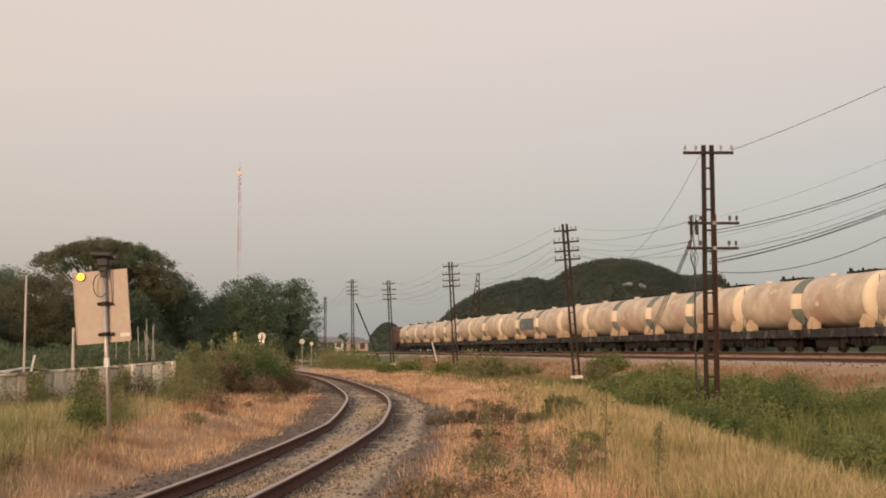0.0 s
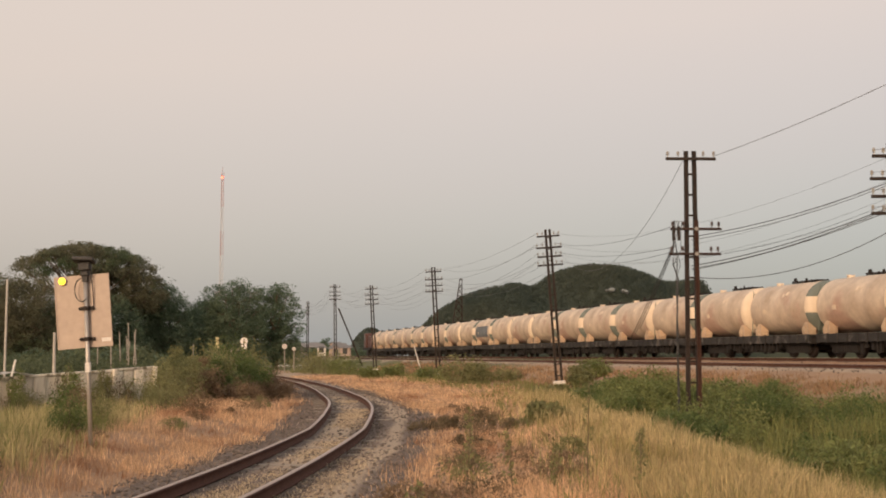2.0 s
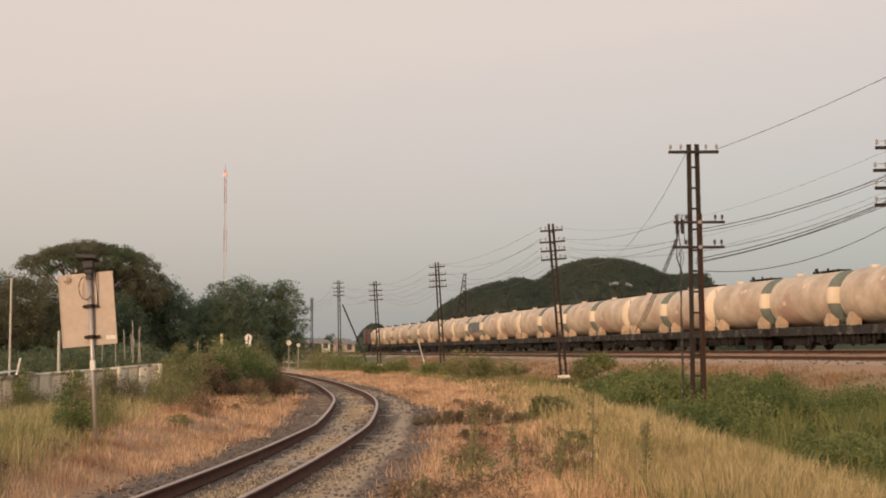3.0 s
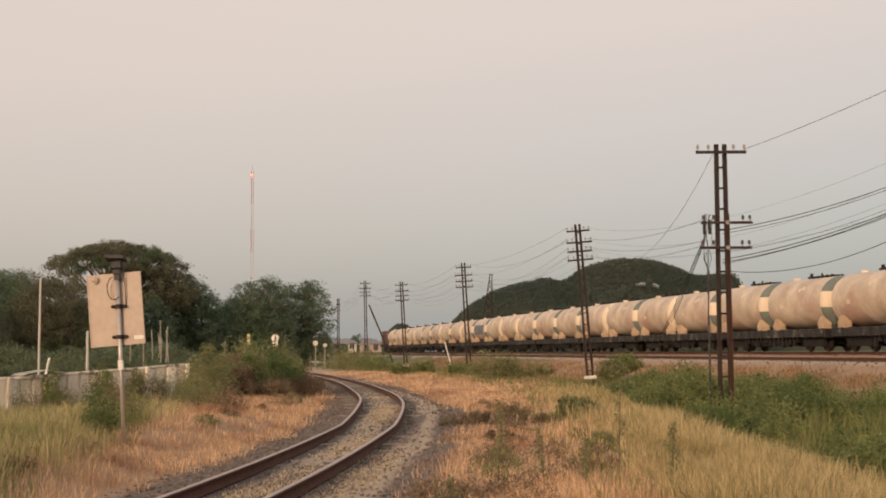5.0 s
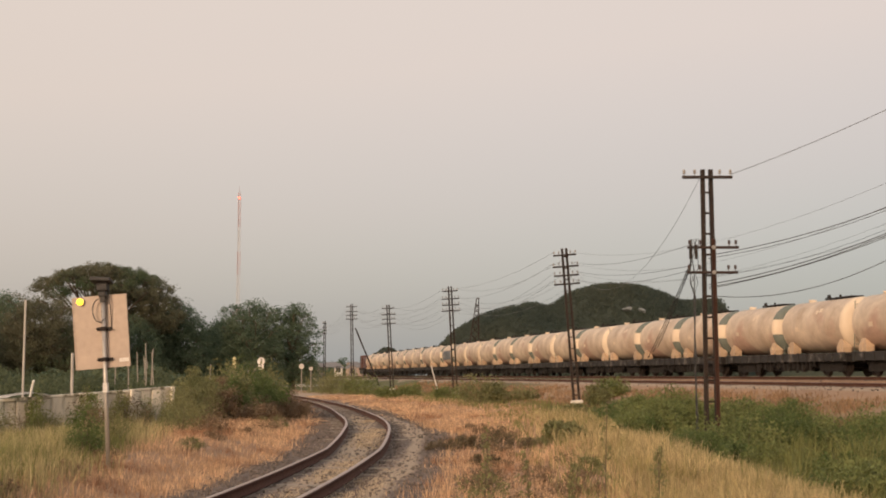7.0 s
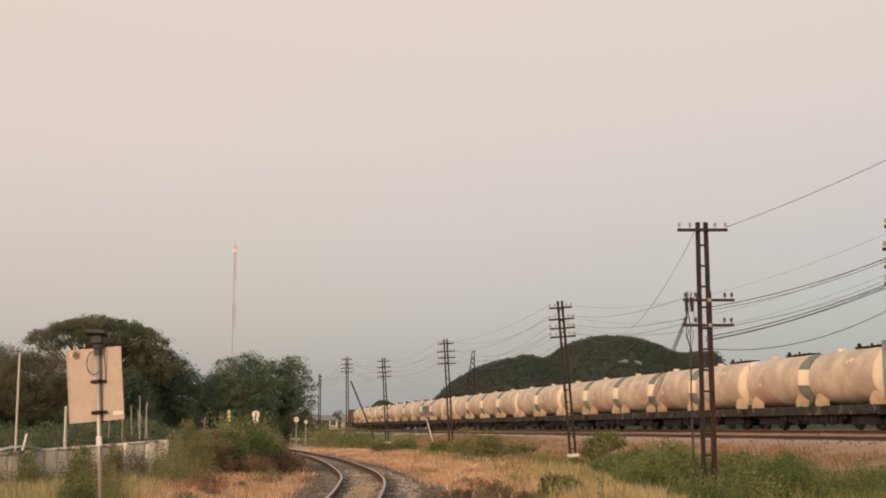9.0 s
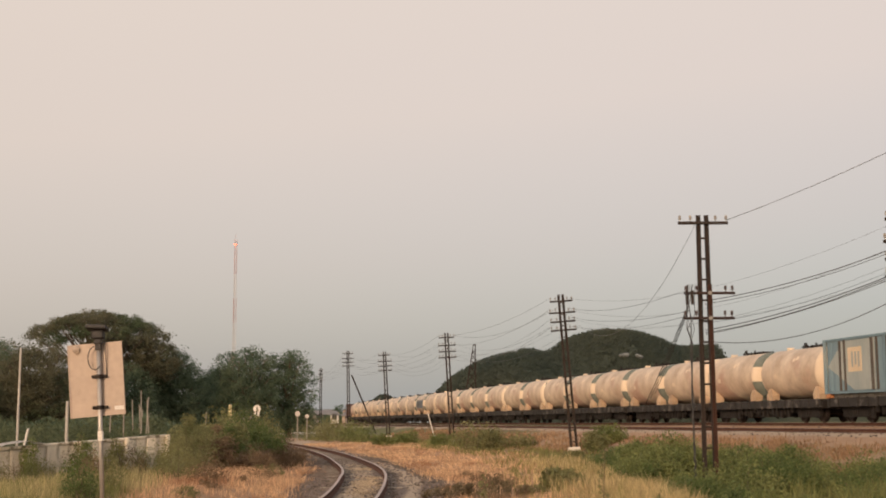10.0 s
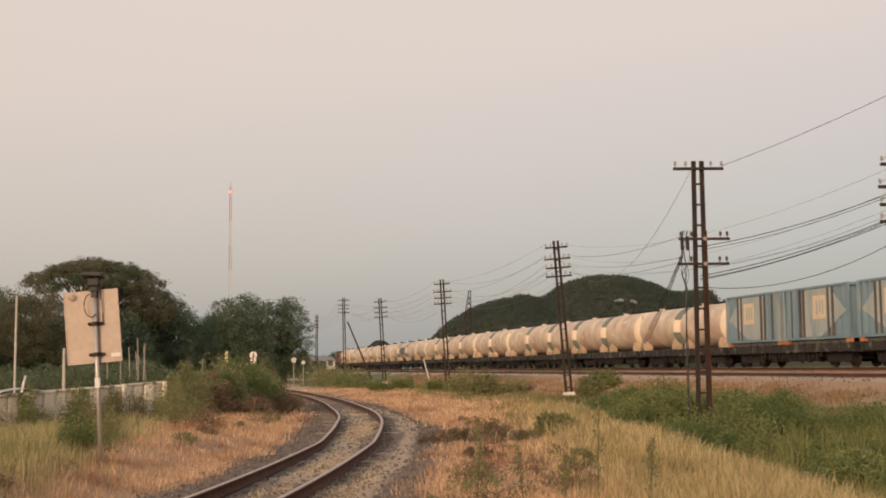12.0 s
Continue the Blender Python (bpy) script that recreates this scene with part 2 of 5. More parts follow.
def ground_material():
    """Soil whose cover follows the painted zones: red gravel, sand, green; dry litter elsewhere."""
    m = bpy.data.materials.new("ground_soil")
    m.use_nodes = True
    n, l = m.node_tree.nodes, m.node_tree.links
    tc, zone, sep = n.new("ShaderNodeTexCoord"), n.new("ShaderNodeAttribute"), n.new("ShaderNodeSeparateColor")
    zone.attribute_name = "zone"
    l.new(zone.outputs["Color"], sep.inputs[0])
    coarse, grain = n.new("ShaderNodeTexNoise"), n.new("ShaderNodeTexNoise")
    coarse.inputs["Scale"].default_value, coarse.inputs["Detail"].default_value = 0.7, 8
    grain.inputs["Scale"].default_value, grain.inputs["Detail"].default_value = 14, 4
    for t in (coarse, grain):
        l.new(tc.outputs["Object"], t.inputs["Vector"])

    def blend(a, b, fac):
        x = n.new("ShaderNodeMix")
        x.data_type = "RGBA"
        for key, v in (("A", a), ("B", b)):
            if isinstance(v, tuple):
                x.inputs[key].default_value = (*v, 1)
            else:
                l.new(v, x.inputs[key])
        l.new(fac, x.inputs["Factor"])
        return x.outputs["Result"]

    litter = blend((0.25, 0.152, 0.092), (0.45, 0.29, 0.172), coarse.outputs[0])
    gravel = blend((0.095, 0.068, 0.053), (0.20, 0.152, 0.122), grain.outputs[0])
    sand = blend((0.30, 0.222, 0.152), (0.46, 0.36, 0.255), grain.outputs[0])
    green = blend((0.075, 0.085, 0.028), (0.16, 0.15, 0.055), coarse.outputs[0])

    def soft(channel):
        a = n.new("ShaderNodeMath")
        a.operation = "MULTIPLY_ADD"
        l.new(coarse.outputs[0], a.inputs[0])
        a.inputs[1].default_value = 0.6
        l.new(channel, a.inputs[2])
        r = n.new("ShaderNodeMapRange")
        r.inputs[1].default_value, r.inputs[2].default_value = 0.65, 0.95
        l.new(a.outputs[0], r.inputs[0])
        return r.outputs[0]

    c = blend(litter, green, soft(sep.outputs[1]))
    c = blend(c, gravel, soft(sep.outputs[0]))
    c = blend(c, sand, soft(sep.outputs[2]))
    b = n.new("ShaderNodeBump")
    b.inputs["Strength"].default_value, b.inputs["Distance"].default_value = 0.6, 0.05
    l.new(grain.outputs[0], b.inputs["Height"])
    bsdf = n["Principled BSDF"]
    bsdf.inputs["Roughness"].default_value = 0.95
    l.new(c, bsdf.inputs["Base Color"])
    l.new(b.outputs[0], bsdf.inputs["Normal"])
    return m


# ---- mesh helpers ----
def part(name, bm, material, parent=None, label="", smooth=False, m=None):
    """Links a bmesh as one mesh object, under parent if one is given."""
    me = bpy.data.meshes.new(name)
    bmesh.ops.recalc_face_normals(bm, faces=bm.faces)
    bm.to_mesh(me)
    bm.free()
    me.materials.append(material)
    if smooth:
        me.polygons.foreach_set("use_smooth", [True] * len(me.polygons))
    ob = new(name, me)
    ob.parent = parent
    if m is not None:
        ob.matrix_basis = m
    return tagged(ob, label)


def share(name, source, parent, m):
    """Another object on the mesh of source."""
    ob = new(name, source.data)
    ob.parent, ob.matrix_basis = parent, m
    return ob


def thing(name, m, label, category, group=""):
    ob = new(name)
    ob.matrix_basis = m
    return tagged(ob, label, category, group)


def box(bm, x0, x1, y0, y1, z0, z1, m=None, bevel=0.0):
    vs = [bm.verts.new((x, y, z)) for x in (x0, x1) for y in (y0, y1) for z in (z0, z1)]
    fs = [bm.faces.new([vs[i] for i in q]) for q in ((0, 1, 3, 2), (4, 6, 7, 5), (0, 4, 5, 1), (2, 3, 7, 6), (0, 2, 6, 4), (1, 5, 7, 3))]
    if bevel:
        es = list({e for f in fs for e in f.edges})
        made = bmesh.ops.bevel(bm, geom=es, offset=bevel, segments=1, affect="EDGES")
        vs = list({v for f in made["faces"] for v in f.verts} | {v for v in vs if v.is_valid})
    if m is not None:
        bmesh.ops.transform(bm, matrix=m, verts=vs)
    return bm


def rod(bm, a, b, r0, r1=None, n=8, cap=True):
    a, b = Vector(a), Vector(b)
    r1 = r0 if r1 is None else r1
    q = (b - a).to_track_quat("Z", "Y")
    rings = []
    for c, r in ((a, r0), (b, r1)):
        rings.append([bm.verts.new(c + q @ Vector((r * math.cos(2 * math.pi * i / n), r * math.sin(2 * math.pi * i / n), 0))) for i in range(n)])
    for i in range(n):
        bm.faces.new((rings[0][i], rings[0][(i + 1) % n], rings[1][(i + 1) % n], rings[1][i]))
    if cap:
        bm.faces.new(rings[0][::-1])
        bm.faces.new(rings[1])
    return bm


def tube(bm, pts, r, n=6):
    """One bent round bar through the points."""
    pts = [Vector(p) for p in pts]
    rings = []
    for i, p in enumerate(pts):
        q = (pts[min(i + 1, len(pts) - 1)] - pts[max(i - 1, 0)]).to_track_quat("Z", "Y")
        rings.append([bm.verts.new(p + q @ Vector((r * math.cos(6.2832 * k / n), r * math.sin(6.2832 * k / n), 0))) for k in range(n)])
    for a, b in zip(rings, rings[1:]):
        for k in range(n):
            bm.faces.new((a[k], a[(k + 1) % n], b[(k + 1) % n], b[k]))
    bm.faces.new(rings[0][::-1]), bm.faces.new(rings[-1])
    return bm


def lathe(bm, profile, axis="Z", n=24, m=None):
    """Turns (radius, height) pairs about an axis."""
    rings, made = [], []
    for r, h in profile:
        ring = []
        for i in range(n if r > 1e-6 else 1):
            a = 2 * math.pi * i / n
            p = Vector((r * math.cos(a), r * math.sin(a), h)) if axis == "Z" else Vector((h, r * math.cos(a), r * math.sin(a)))
            ring.append(bm.verts.new(m @ p if m is not None else p))
        rings.append(ring)
    for p, q in zip(rings, rings[1:]):
        for i in range(n):
            j = (i + 1) % n
            if len(p) == 1 and len(q) == 1:
                continue
            if len(p) == 1:
                bm.faces.new((p[0], q[j], q[i]))
            elif len(q) == 1:
                bm.faces.new((p[i], p[j], q[0]))
            else:
                bm.faces.new((p[i], p[j], q[j], q[i]))
    return bm


def mesh_of(name, verts, faces, material, parent=None, smooth=False):
    me = bpy.data.meshes.new(name)
    if isinstance(faces, np.ndarray):
        k = faces.shape[1]
        me.vertices.add(len(verts))
        me.vertices.foreach_set("co", np.asarray(verts, dtype=np.float32).ravel())
        me.loops.add(faces.size)
        me.loops.foreach_set("vertex_index", faces.astype(np.int32).ravel())
        me.polygons.add(len(faces))
        me.polygons.foreach_set("loop_start", np.arange(0, faces.size, k, dtype=np.int32))
        me.update(calc_edges=True)
    else:
        me.from_pydata(verts, [], faces)
    me.materials.append(material)
    if smooth:
        me.polygons.foreach_set("use_smooth", [True] * len(me.polygons))
    ob = new(name, me)
    ob.parent = parent
    return ob


# ---- the lie of the land ----
LINE_SLOPE, LINE_X = 0.195, 29.84              # the main line: x = LINE_X - LINE_SLOPE * y
LINE_COS = 1 / math.hypot(1, LINE_SLOPE)
LINE_YAW = math.degrees(math.atan(LINE_SLOPE))
RAIL_Z, NEAR_RAIL_Z = 1.50, 1.28
SIDING = [(-7.5, -20), (-3.6, 0), (-2.45, 12.15), (-2.17, 15.7), (-1.86, 21.5), (-1.74, 26.0), (-1.78, 29.5), (-2.05, 34.0), (-2.60, 39.0), (-4.45, 54.6), (-8.1, 76.8), (-10.9, 89.7), (-24.0, 130), (-55.0, 190)]
SIDING_Z = [(-20, 0.17), (25, 0.17), (30, 0.34), (38, 0.38), (52, 0.26), (70, 0.16), (200, 0.15)]


def siding_curve(step=0.25):
    """Points every step metres along a smooth curve through the siding's nodes."""
    pts = [Vector(p) for p in SIDING]
    out = []
    for i in range(len(pts) - 1):
        p0, p1, p2, p3 = pts[max(i - 1, 0)], pts[i], pts[i + 1], pts[min(i + 2, len(pts) - 1)]
        # chord-scaled tangents
        d0, d1, d2 = (p1 - p0).length or 1, (p2 - p1).length, (p3 - p2).length or 1
        m1 = d1 * ((p1 - p0) / d0 * d1 + (p2 - p1) / d1 * d0) / (d0 + d1) if i else (p2 - p1)
        m2 = d1 * ((p2 - p1) / d1 * d2 + (p3 - p2) / d2 * d1) / (d1 + d2) if i < len(pts) - 2 else (p2 - p1)
        n = max(2, int(d1 / step))
        for k in range(n):
            t = k / n
            h = (2 * t**3 - 3 * t**2 + 1, t**3 - 2 * t**2 + t, -2 * t**3 + 3 * t**2, t**3 - t**2)
            out.append(p1 * h[0] + m1 * h[1] + p2 * h[2] + m2 * h[3])
    a = np.array([tuple(p) for p in out])
    for _ in range(10):
        a[1:-1] = (a[:-2] + 2 * a[1:-1] + a[2:]) / 4
    return a


CURVE = siding_curve()


def siding_x(y):
    return np.interp(y, CURVE[:, 1], CURVE[:, 0])


def siding_z(y):
    zs = np.array(SIDING_Z)
    return np.interp(y, zs[:, 0], zs[:, 1])


def step01(a, b, v):
    t = np.clip((v - a) / (b - a), 0, 1)
    return t * t * (3 - 2 * t)


def line_offset(x, y):
    """Metres to the left of the main line's centre."""
    return (LINE_X - LINE_SLOPE * y - x) * LINE_COS


def roughness(x, y):
    return 0.5 * np.sin(0.9 * x + 1.7 * np.sin(0.31 * y)) * np.sin(0.7 * y + 0.8 * np.sin(0.47 * x)) + 0.3 * np.sin(2.3 * x + 1.1 * y) * np.sin(1.9 * y - 0.7 * x)


def ground_z(x, y):
    x, y = np.asarray(x, float), np.asarray(y, float)
    d, t = line_offset(x, y), x - siding_x(y)
    field = 0.06 + 0.05 * roughness(x, y) + 0.22 * step01(-1.5, -3.2, t) * step01(60, 30, y) * step01(-9, -6, t)
    field = field - 0.34 * step01(3.6, 5.2, x - 0.02 * y) * step01(9.5, 11.5, d) * step01(62, 48, y)
    bed = siding_z(y) - 0.156 + 0.012 * roughness(4 * x, 4 * y)
    z = bed + (field - bed) * step01(1.2, 2.6, np.abs(t))
    bank = np.interp(d, [-14, -6, -2.6, -1.6, 1.6, 2.1, 2.9, 5.6, 6.6, 10.5], [0.6, 1.0, 1.12, 1.34, 1.34, 1.13, 1.12, 1.12, 1.0, 0.06]) + 0.03 * roughness(2 * x, 2 * y)
    return np.where(d < 10.5, np.maximum(bank, z * (d > 9)), z)


# ---- ground ----
def spread_line(lo, hi, step, far_lo, far_hi, grow=1.22):
    mid = list(np.arange(lo, hi + 1e-6, step))
    up, s = [], step
    while (up[-1] if up else hi) < far_hi:
        s *= grow
        up.append((up[-1] if up else hi) + s)
    down, s = [], step
    while (down[-1] if down else lo) > far_lo:
        s *= grow
        down.append((down[-1] if down else lo) - s)
    return np.array(down[::-1] + mid + up)


def build_ground():
    xs, ys = spread_line(-16, 26, 0.35, -3500, 3500), spread_line(4, 75, 0.45, -1200, 4500)
    gx, gy = np.meshgrid(xs, ys)
    verts = np.stack([gx.ravel(), gy.ravel(), ground_z(gx, gy).ravel()], 1)
    nx, ny = len(xs), len(ys)
    i = (np.arange(ny - 1)[:, None] * nx + np.arange(nx - 1)[None, :]).ravel()
    ob = mesh_of("ground", verts, np.stack([i, i + 1, i + nx + 1, i + nx], 1), ground_material(), smooth=True)
    x, y = verts[:, 0], verts[:, 1]
    d, t = line_offset(x, y), x - siding_x(y)
    far = step01(60, 100, y)
    gravel = np.maximum(np.where(t > 0, step01(2.5, 1.6, t), step01(1.8, 1.1, -t)) * step01(95, 70, y), step01(7.4, 6.0, d) * step01(-8, -6, d) * 0.25)
    green = np.maximum(step01(3.2, 4.4, x) * step01(8.5, 10.5, d) * step01(75, 55, y), np.maximum(0.75 * far * np.maximum(step01(-2, -4, t), step01(6, 9, t)), step01(-3.5, -6, t)))
    sand = np.maximum(0.75 * step01(0.5, 0.25, np.abs(t)) * step01(14, 20, y), 0.85 * step01(0.4, 0.1, np.abs(t - 1.15 - 0.15 * roughness(x, y))))
    sand = np.maximum(sand * step01(60, 40, y), 0.8 * step01(7.0, 6.0, d) * step01(1.5, 2.5, d))
    sand = np.maximum(sand, 0.9 * step01(5.0, 2.5, np.abs(t - 1.0)) * step01(82, 92, y) * step01(150, 125, y))
    green = np.maximum(green, 0.42 * step01(6.6, 7.6, d) * step01(11.5, 10.5, d))
    zone = ob.data.color_attributes.new("zone", "FLOAT_COLOR", "POINT")
    zone.data.foreach_set("color", np.stack([gravel, green, sand, np.ones_like(x)], 1).astype(np.float32).ravel())
    tagged(ob, "dry field of scorched grass litter, gravel and sand", "ground", kind="structure")


build_ground()

# ---- tracks ----
RAIL_SECTION = [(-0.055, -0.14), (0.055, -0.14), (0.055, -0.125), (0.012, -0.11), (0.012, -0.035), (0.034, -0.028), (0.034, -0.003), (-0.034, -0.003), (-0.034, -0.028), (-0.012, -0.035), (-0.012, -0.11), (-0.055, -0.125)]
HEAD_SECTION = [(-0.033, -0.0028), (0.033, -0.0028), (0.030, 0.004), (-0.030, 0.004)]


def sweep(section, path, normals):
    k, n = len(section), len(path)
    verts = np.zeros((n, k, 3))
    for j, (u, w) in enumerate(section):
        verts[:, j, :2] = path[:, :2] + normals * u
        verts[:, j, 2] = path[:, 2] + w
    a = np.arange(n - 1)[:, None] * k
    j = np.arange(k)[None, :]
    q = np.stack([(a + j).ravel(), (a + (j + 1) % k).ravel(), (a + k + (j + 1) % k).ravel(), (a + k + j).ravel()], 1)
    return verts.reshape(-1, 3), q


def railway(name, path, gauge, label, sleepers):
    """A track along path (n x 3, at the rails' top): two rails with worn heads, and sleepers."""
    root = thing(name, pose(0, 0, 0), label, "railway track")
    root["kind"] = "structure"
    tan = np.gradient(path[:, :2], axis=0)
    tan /= np.linalg.norm(tan, axis=1)[:, None]
    nor = np.stack([tan[:, 1], -tan[:, 0]], 1)
    for side in (-1, 1):
        p = path.copy()
        p[:, :2] += nor * side * (gauge / 2 + 0.033)
        rail = mesh_of("rail", *sweep(RAIL_SECTION, p, nor), M_RAIL, root)
        mesh_of("rail_head", *sweep(HEAD_SECTION, p, nor), M_RAIL_HEAD, rail)
    base = None
    run = np.concatenate([[0], np.cumsum(np.linalg.norm(np.diff(path[:, :2], axis=0), axis=1))])
    rng = random.Random(4)
    for s in np.arange(*sleepers):
        x, y, z = (np.interp(s, run, path[:, i]) for i in range(3))
        i = int(np.clip(np.searchsorted(run, s), 1, len(path) - 1))
        m = pose(x, y, z - 0.138 + rng.uniform(-0.05, 0.002), 0, rng.uniform(-0.7, 0.7), math.degrees(math.atan2(nor[i, 1], nor[i, 0])) + rng.uniform(-2, 2))
        if base is None:
            base = part("sleeper", box(bmesh.new(), -0.95, 0.95, -0.10, 0.10, -0.13, 0, bevel=0.012), M_SLEEPER, root, m=m)
        else:
            share("sleeper", base, root, m)


z_path = siding_z(CURVE[:, 1])
railway("siding_track", np.column_stack([CURVE, z_path]), 1.0, "curving rusted metre-gauge siding with worn rails and old sleepers", (22, 118, 0.65))


def straight(offset, z, y0, y1, n=60):
    ys = np.linspace(y0, y1, n)
    return np.column_stack([LINE_X - LINE_SLOPE * ys - offset / LINE_COS, ys, np.full(n, z)])


railway("main_track", straight(0, RAIL_Z, -60, 700), 1.0, "straight main line on a low embankment under the train", (95, 200, 0.7))
railway("loop_track", straight(4.1, NEAR_RAIL_Z, -60, 700), 1.0, "rusty loop line beside the train", (95, 200, 0.7))


def stones(name, n, area, size, label, seed):
    """Loose ballast: low stones with eight corners each, pushed about."""
    rng = np.random.default_rng(seed)
    x, y, z = area(rng, n)
    n = len(x)
    cube = np.array([[a, b, c] for a in (-1, 1) for b in (-1, 1) for c in (-1, 1)], float)
    r = rng.uniform(*size, n)
    v = cube[None] * rng.uniform(0.55, 1.0, (n, 8, 3)) * r[:, None, None] * np.array([1, 1, 0.7])
    a = rng.uniform(0, 6.283, n)
    c, s = np.cos(a)[:, None], np.sin(a)[:, None]
    v = np.stack([v[:, :, 0] * c - v[:, :, 1] * s + x[:, None], v[:, :, 0] * s + v[:, :, 1] * c + y[:, None], v[:, :, 2] + (z + 0.3 * r)[:, None]], 2)
    q = np.array([(0, 1, 3, 2), (4, 6, 7, 5), (0, 4, 5, 1), (2, 3, 7, 6), (0, 2, 6, 4), (1, 5, 7, 3)])
    f = (np.arange(n)[:, None, None] * 8 + q[None]).reshape(-1, 4)
    return tagged(mesh_of(name, v.reshape(-1, 3), f, M_STONE), label, "ballast", kind="stuff")


def siding_area(rng, n):
    y = 9 + 52 * rng.random(n) ** 1.5
    t = rng.normal(0.1, 1.2, n)
    x = siding_x(y) + t
    keep = (np.abs(np.abs(t) - 0.53) > 0.08) & (t < 2.5) & (t > -1.65) & (rng.random(n) < np.where(np.abs(t) < 0.5, 0.22, np.where((t > 0.85) & (t < 1.4), 0.3, 1.0)))
    x, y = x[keep], y[keep]
    return x, y, ground_z(x, y)


def line_area(rng, n):
    y = 25 + 150 * rng.random(n) ** 1.6
    d = rng.uniform(-1.8, 6.6, n)
    x = LINE_X - LINE_SLOPE * y - d / LINE_COS
    return x, y, ground_z(x, y)


stones("siding_ballast", 25000, siding_area, (0.010, 0.027), "grey and brown broken ballast stones along the siding", 3)
stones("line_ballast", 4000, line_area, (0.02, 0.045), "broken ballast stones on the embankment", 5)

# ---- train ----
TANK_PITCH = 6.72
WAGON_PITCH = 2 * TANK_PITCH


def wheelset(parent, x):
    bm = bmesh.new()
    for s in (-1, 1):
        lathe(bm, [(0.0, s * 0.58), (0.10, s * 0.60), (0.12, s * 0.545), (0.34, s * 0.53), (0.38, s * 0.585), (0.43, s * 0.58), (0.435, s * 0.475), (0.46, s * 0.47), (0.46, s * 0.45), (0.36, s * 0.46), (0.10, s * 0.48), (0.07, s * 0.45)], "Z", 20, pose(0, 0, 0, 90))
    rod(bm, (0, -0.56, 0), (0, 0.56, 0), 0.075, n=10)
    for s in (-1, 1):
        for k in range(4):
            a = k * math.pi / 2
            rod(bm, (0.24 * math.cos(a), s * 0.56, 0.24 * math.sin(a)), (0.24 * math.cos(a), s * 0.55, 0.24 * math.sin(a)), 0.045, n=6)
    return part("wheelset", bm, M_WHEEL, parent, m=pose(x, 0, 0.45))


def bogie(parent, x):
    bm = bmesh.new()
    for s in (-1, 1):
        y0, y1 = (0.72 * s - 0.07, 0.72 * s + 0.07)
        box(bm, -1.25, 1.25, y0, y1, 0.56, 0.68)
        box(bm, -1.1, 1.1, y0, y1, 0.24, 0.555)
        for e in (-1, 1):
            box(bm, 0.9 * e - 0.17, 0.9 * e + 0.17, y0 - 0.02, y1 + 0.02, 0.32, 0.62)
            box(bm, -0.30, 0.30, -0.05, 0.05, 0, 0.09, pose(0.62 * e, 0.72 * s, 0.44, 0, 40 * e, 0))
        for k in (-0.18, 0.0, 0.18):
            rod(bm, (k, 0.74 * s, 0.33), (k, 0.74 * s, 0.57), 0.075, n=8)
    box(bm, -0.2, 0.2, -0.75, 0.75, 0.36, 0.6)
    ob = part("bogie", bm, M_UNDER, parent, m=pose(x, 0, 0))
    return ob


def wagon_chassis(root, deck_z=1.08):
    """Bogie flat: centre sill, side sills with pockets, stanchions, brake gear, couplers, two bogies with wheels."""
    L = WAGON_PITCH / 2 - 0.32
    bm = bmesh.new()
    box(bm, -L, L, -0.2, 0.2, 0.62, 0.9)
    box(bm, -L, L, -1.12, 1.12, deck_z - 0.07, deck_z)
    for x in np.arange(-L + 0.4, L, 1.1):
        box(bm, x - 0.06, x + 0.06, -1.1, 1.1, 0.74, deck_z - 0.072)
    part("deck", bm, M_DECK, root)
    for s in (-1, 1):
        bm = bmesh.new()
        box(bm, -L, L, 1.125 * s - 0.03, 1.125 * s + 0.03, 0.70, deck_z - 0.01, bevel=0.008)
        for x in np.arange(-L + 0.3, L, 0.82):
            box(bm, x - 0.05, x + 0.05, 1.16 * s - 0.03, 1.16 * s + 0.03, 0.68, deck_z + 0.03)
        part("side_sill", bm, M_DECK, root, "grey steel side sill with stake pockets")
    bm = bmesh.new()
    box(bm, -1.6, 1.5, -0.7, 0.7, 0.28, 0.64, bevel=0.02)
    # long solid filler, added so that the gaps between the wheels show black
    box(bm, -5.6, 5.6, -0.3, 0.3, 0.42, 0.66)
    rod(bm, (0.9, -0.5, 0.48), (1.9, -0.5, 0.48), 0.17, n=12)
    rng = random.Random(17)
    for s in (-1, 1):
        x = -3.2
        while x < 3.1:
            w, drop = rng.uniform(0.06, 0.26), rng.uniform(0.18, 0.5)
            box(bm, x, x + w, 0.9 * s - 0.05, 0.9 * s + 0.05, drop, 0.72)
            x += w + rng.uniform(0.1, 0.34)
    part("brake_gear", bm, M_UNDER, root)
    for s in (-1, 1):
        bm = bmesh.new()
        box(bm, L * s - 0.1, L * s + 0.1, -1.1, 1.1, 0.66, 0.97)
        rod(bm, (L * s, 0, 0.76), ((L + 0.32) * s, 0, 0.76), 0.09)
        box(bm, (L + 0.22) * s - 0.1, (L + 0.22) * s + 0.1, -0.14, 0.14, 0.64, 0.88, bevel=0.03)
        part("coupler", bm, M_UNDER, root)
        x = (L - 1.85) * s
        bogie(root, x)
        for e in (-0.9, 0.9):
            wheelset(root, x + e)


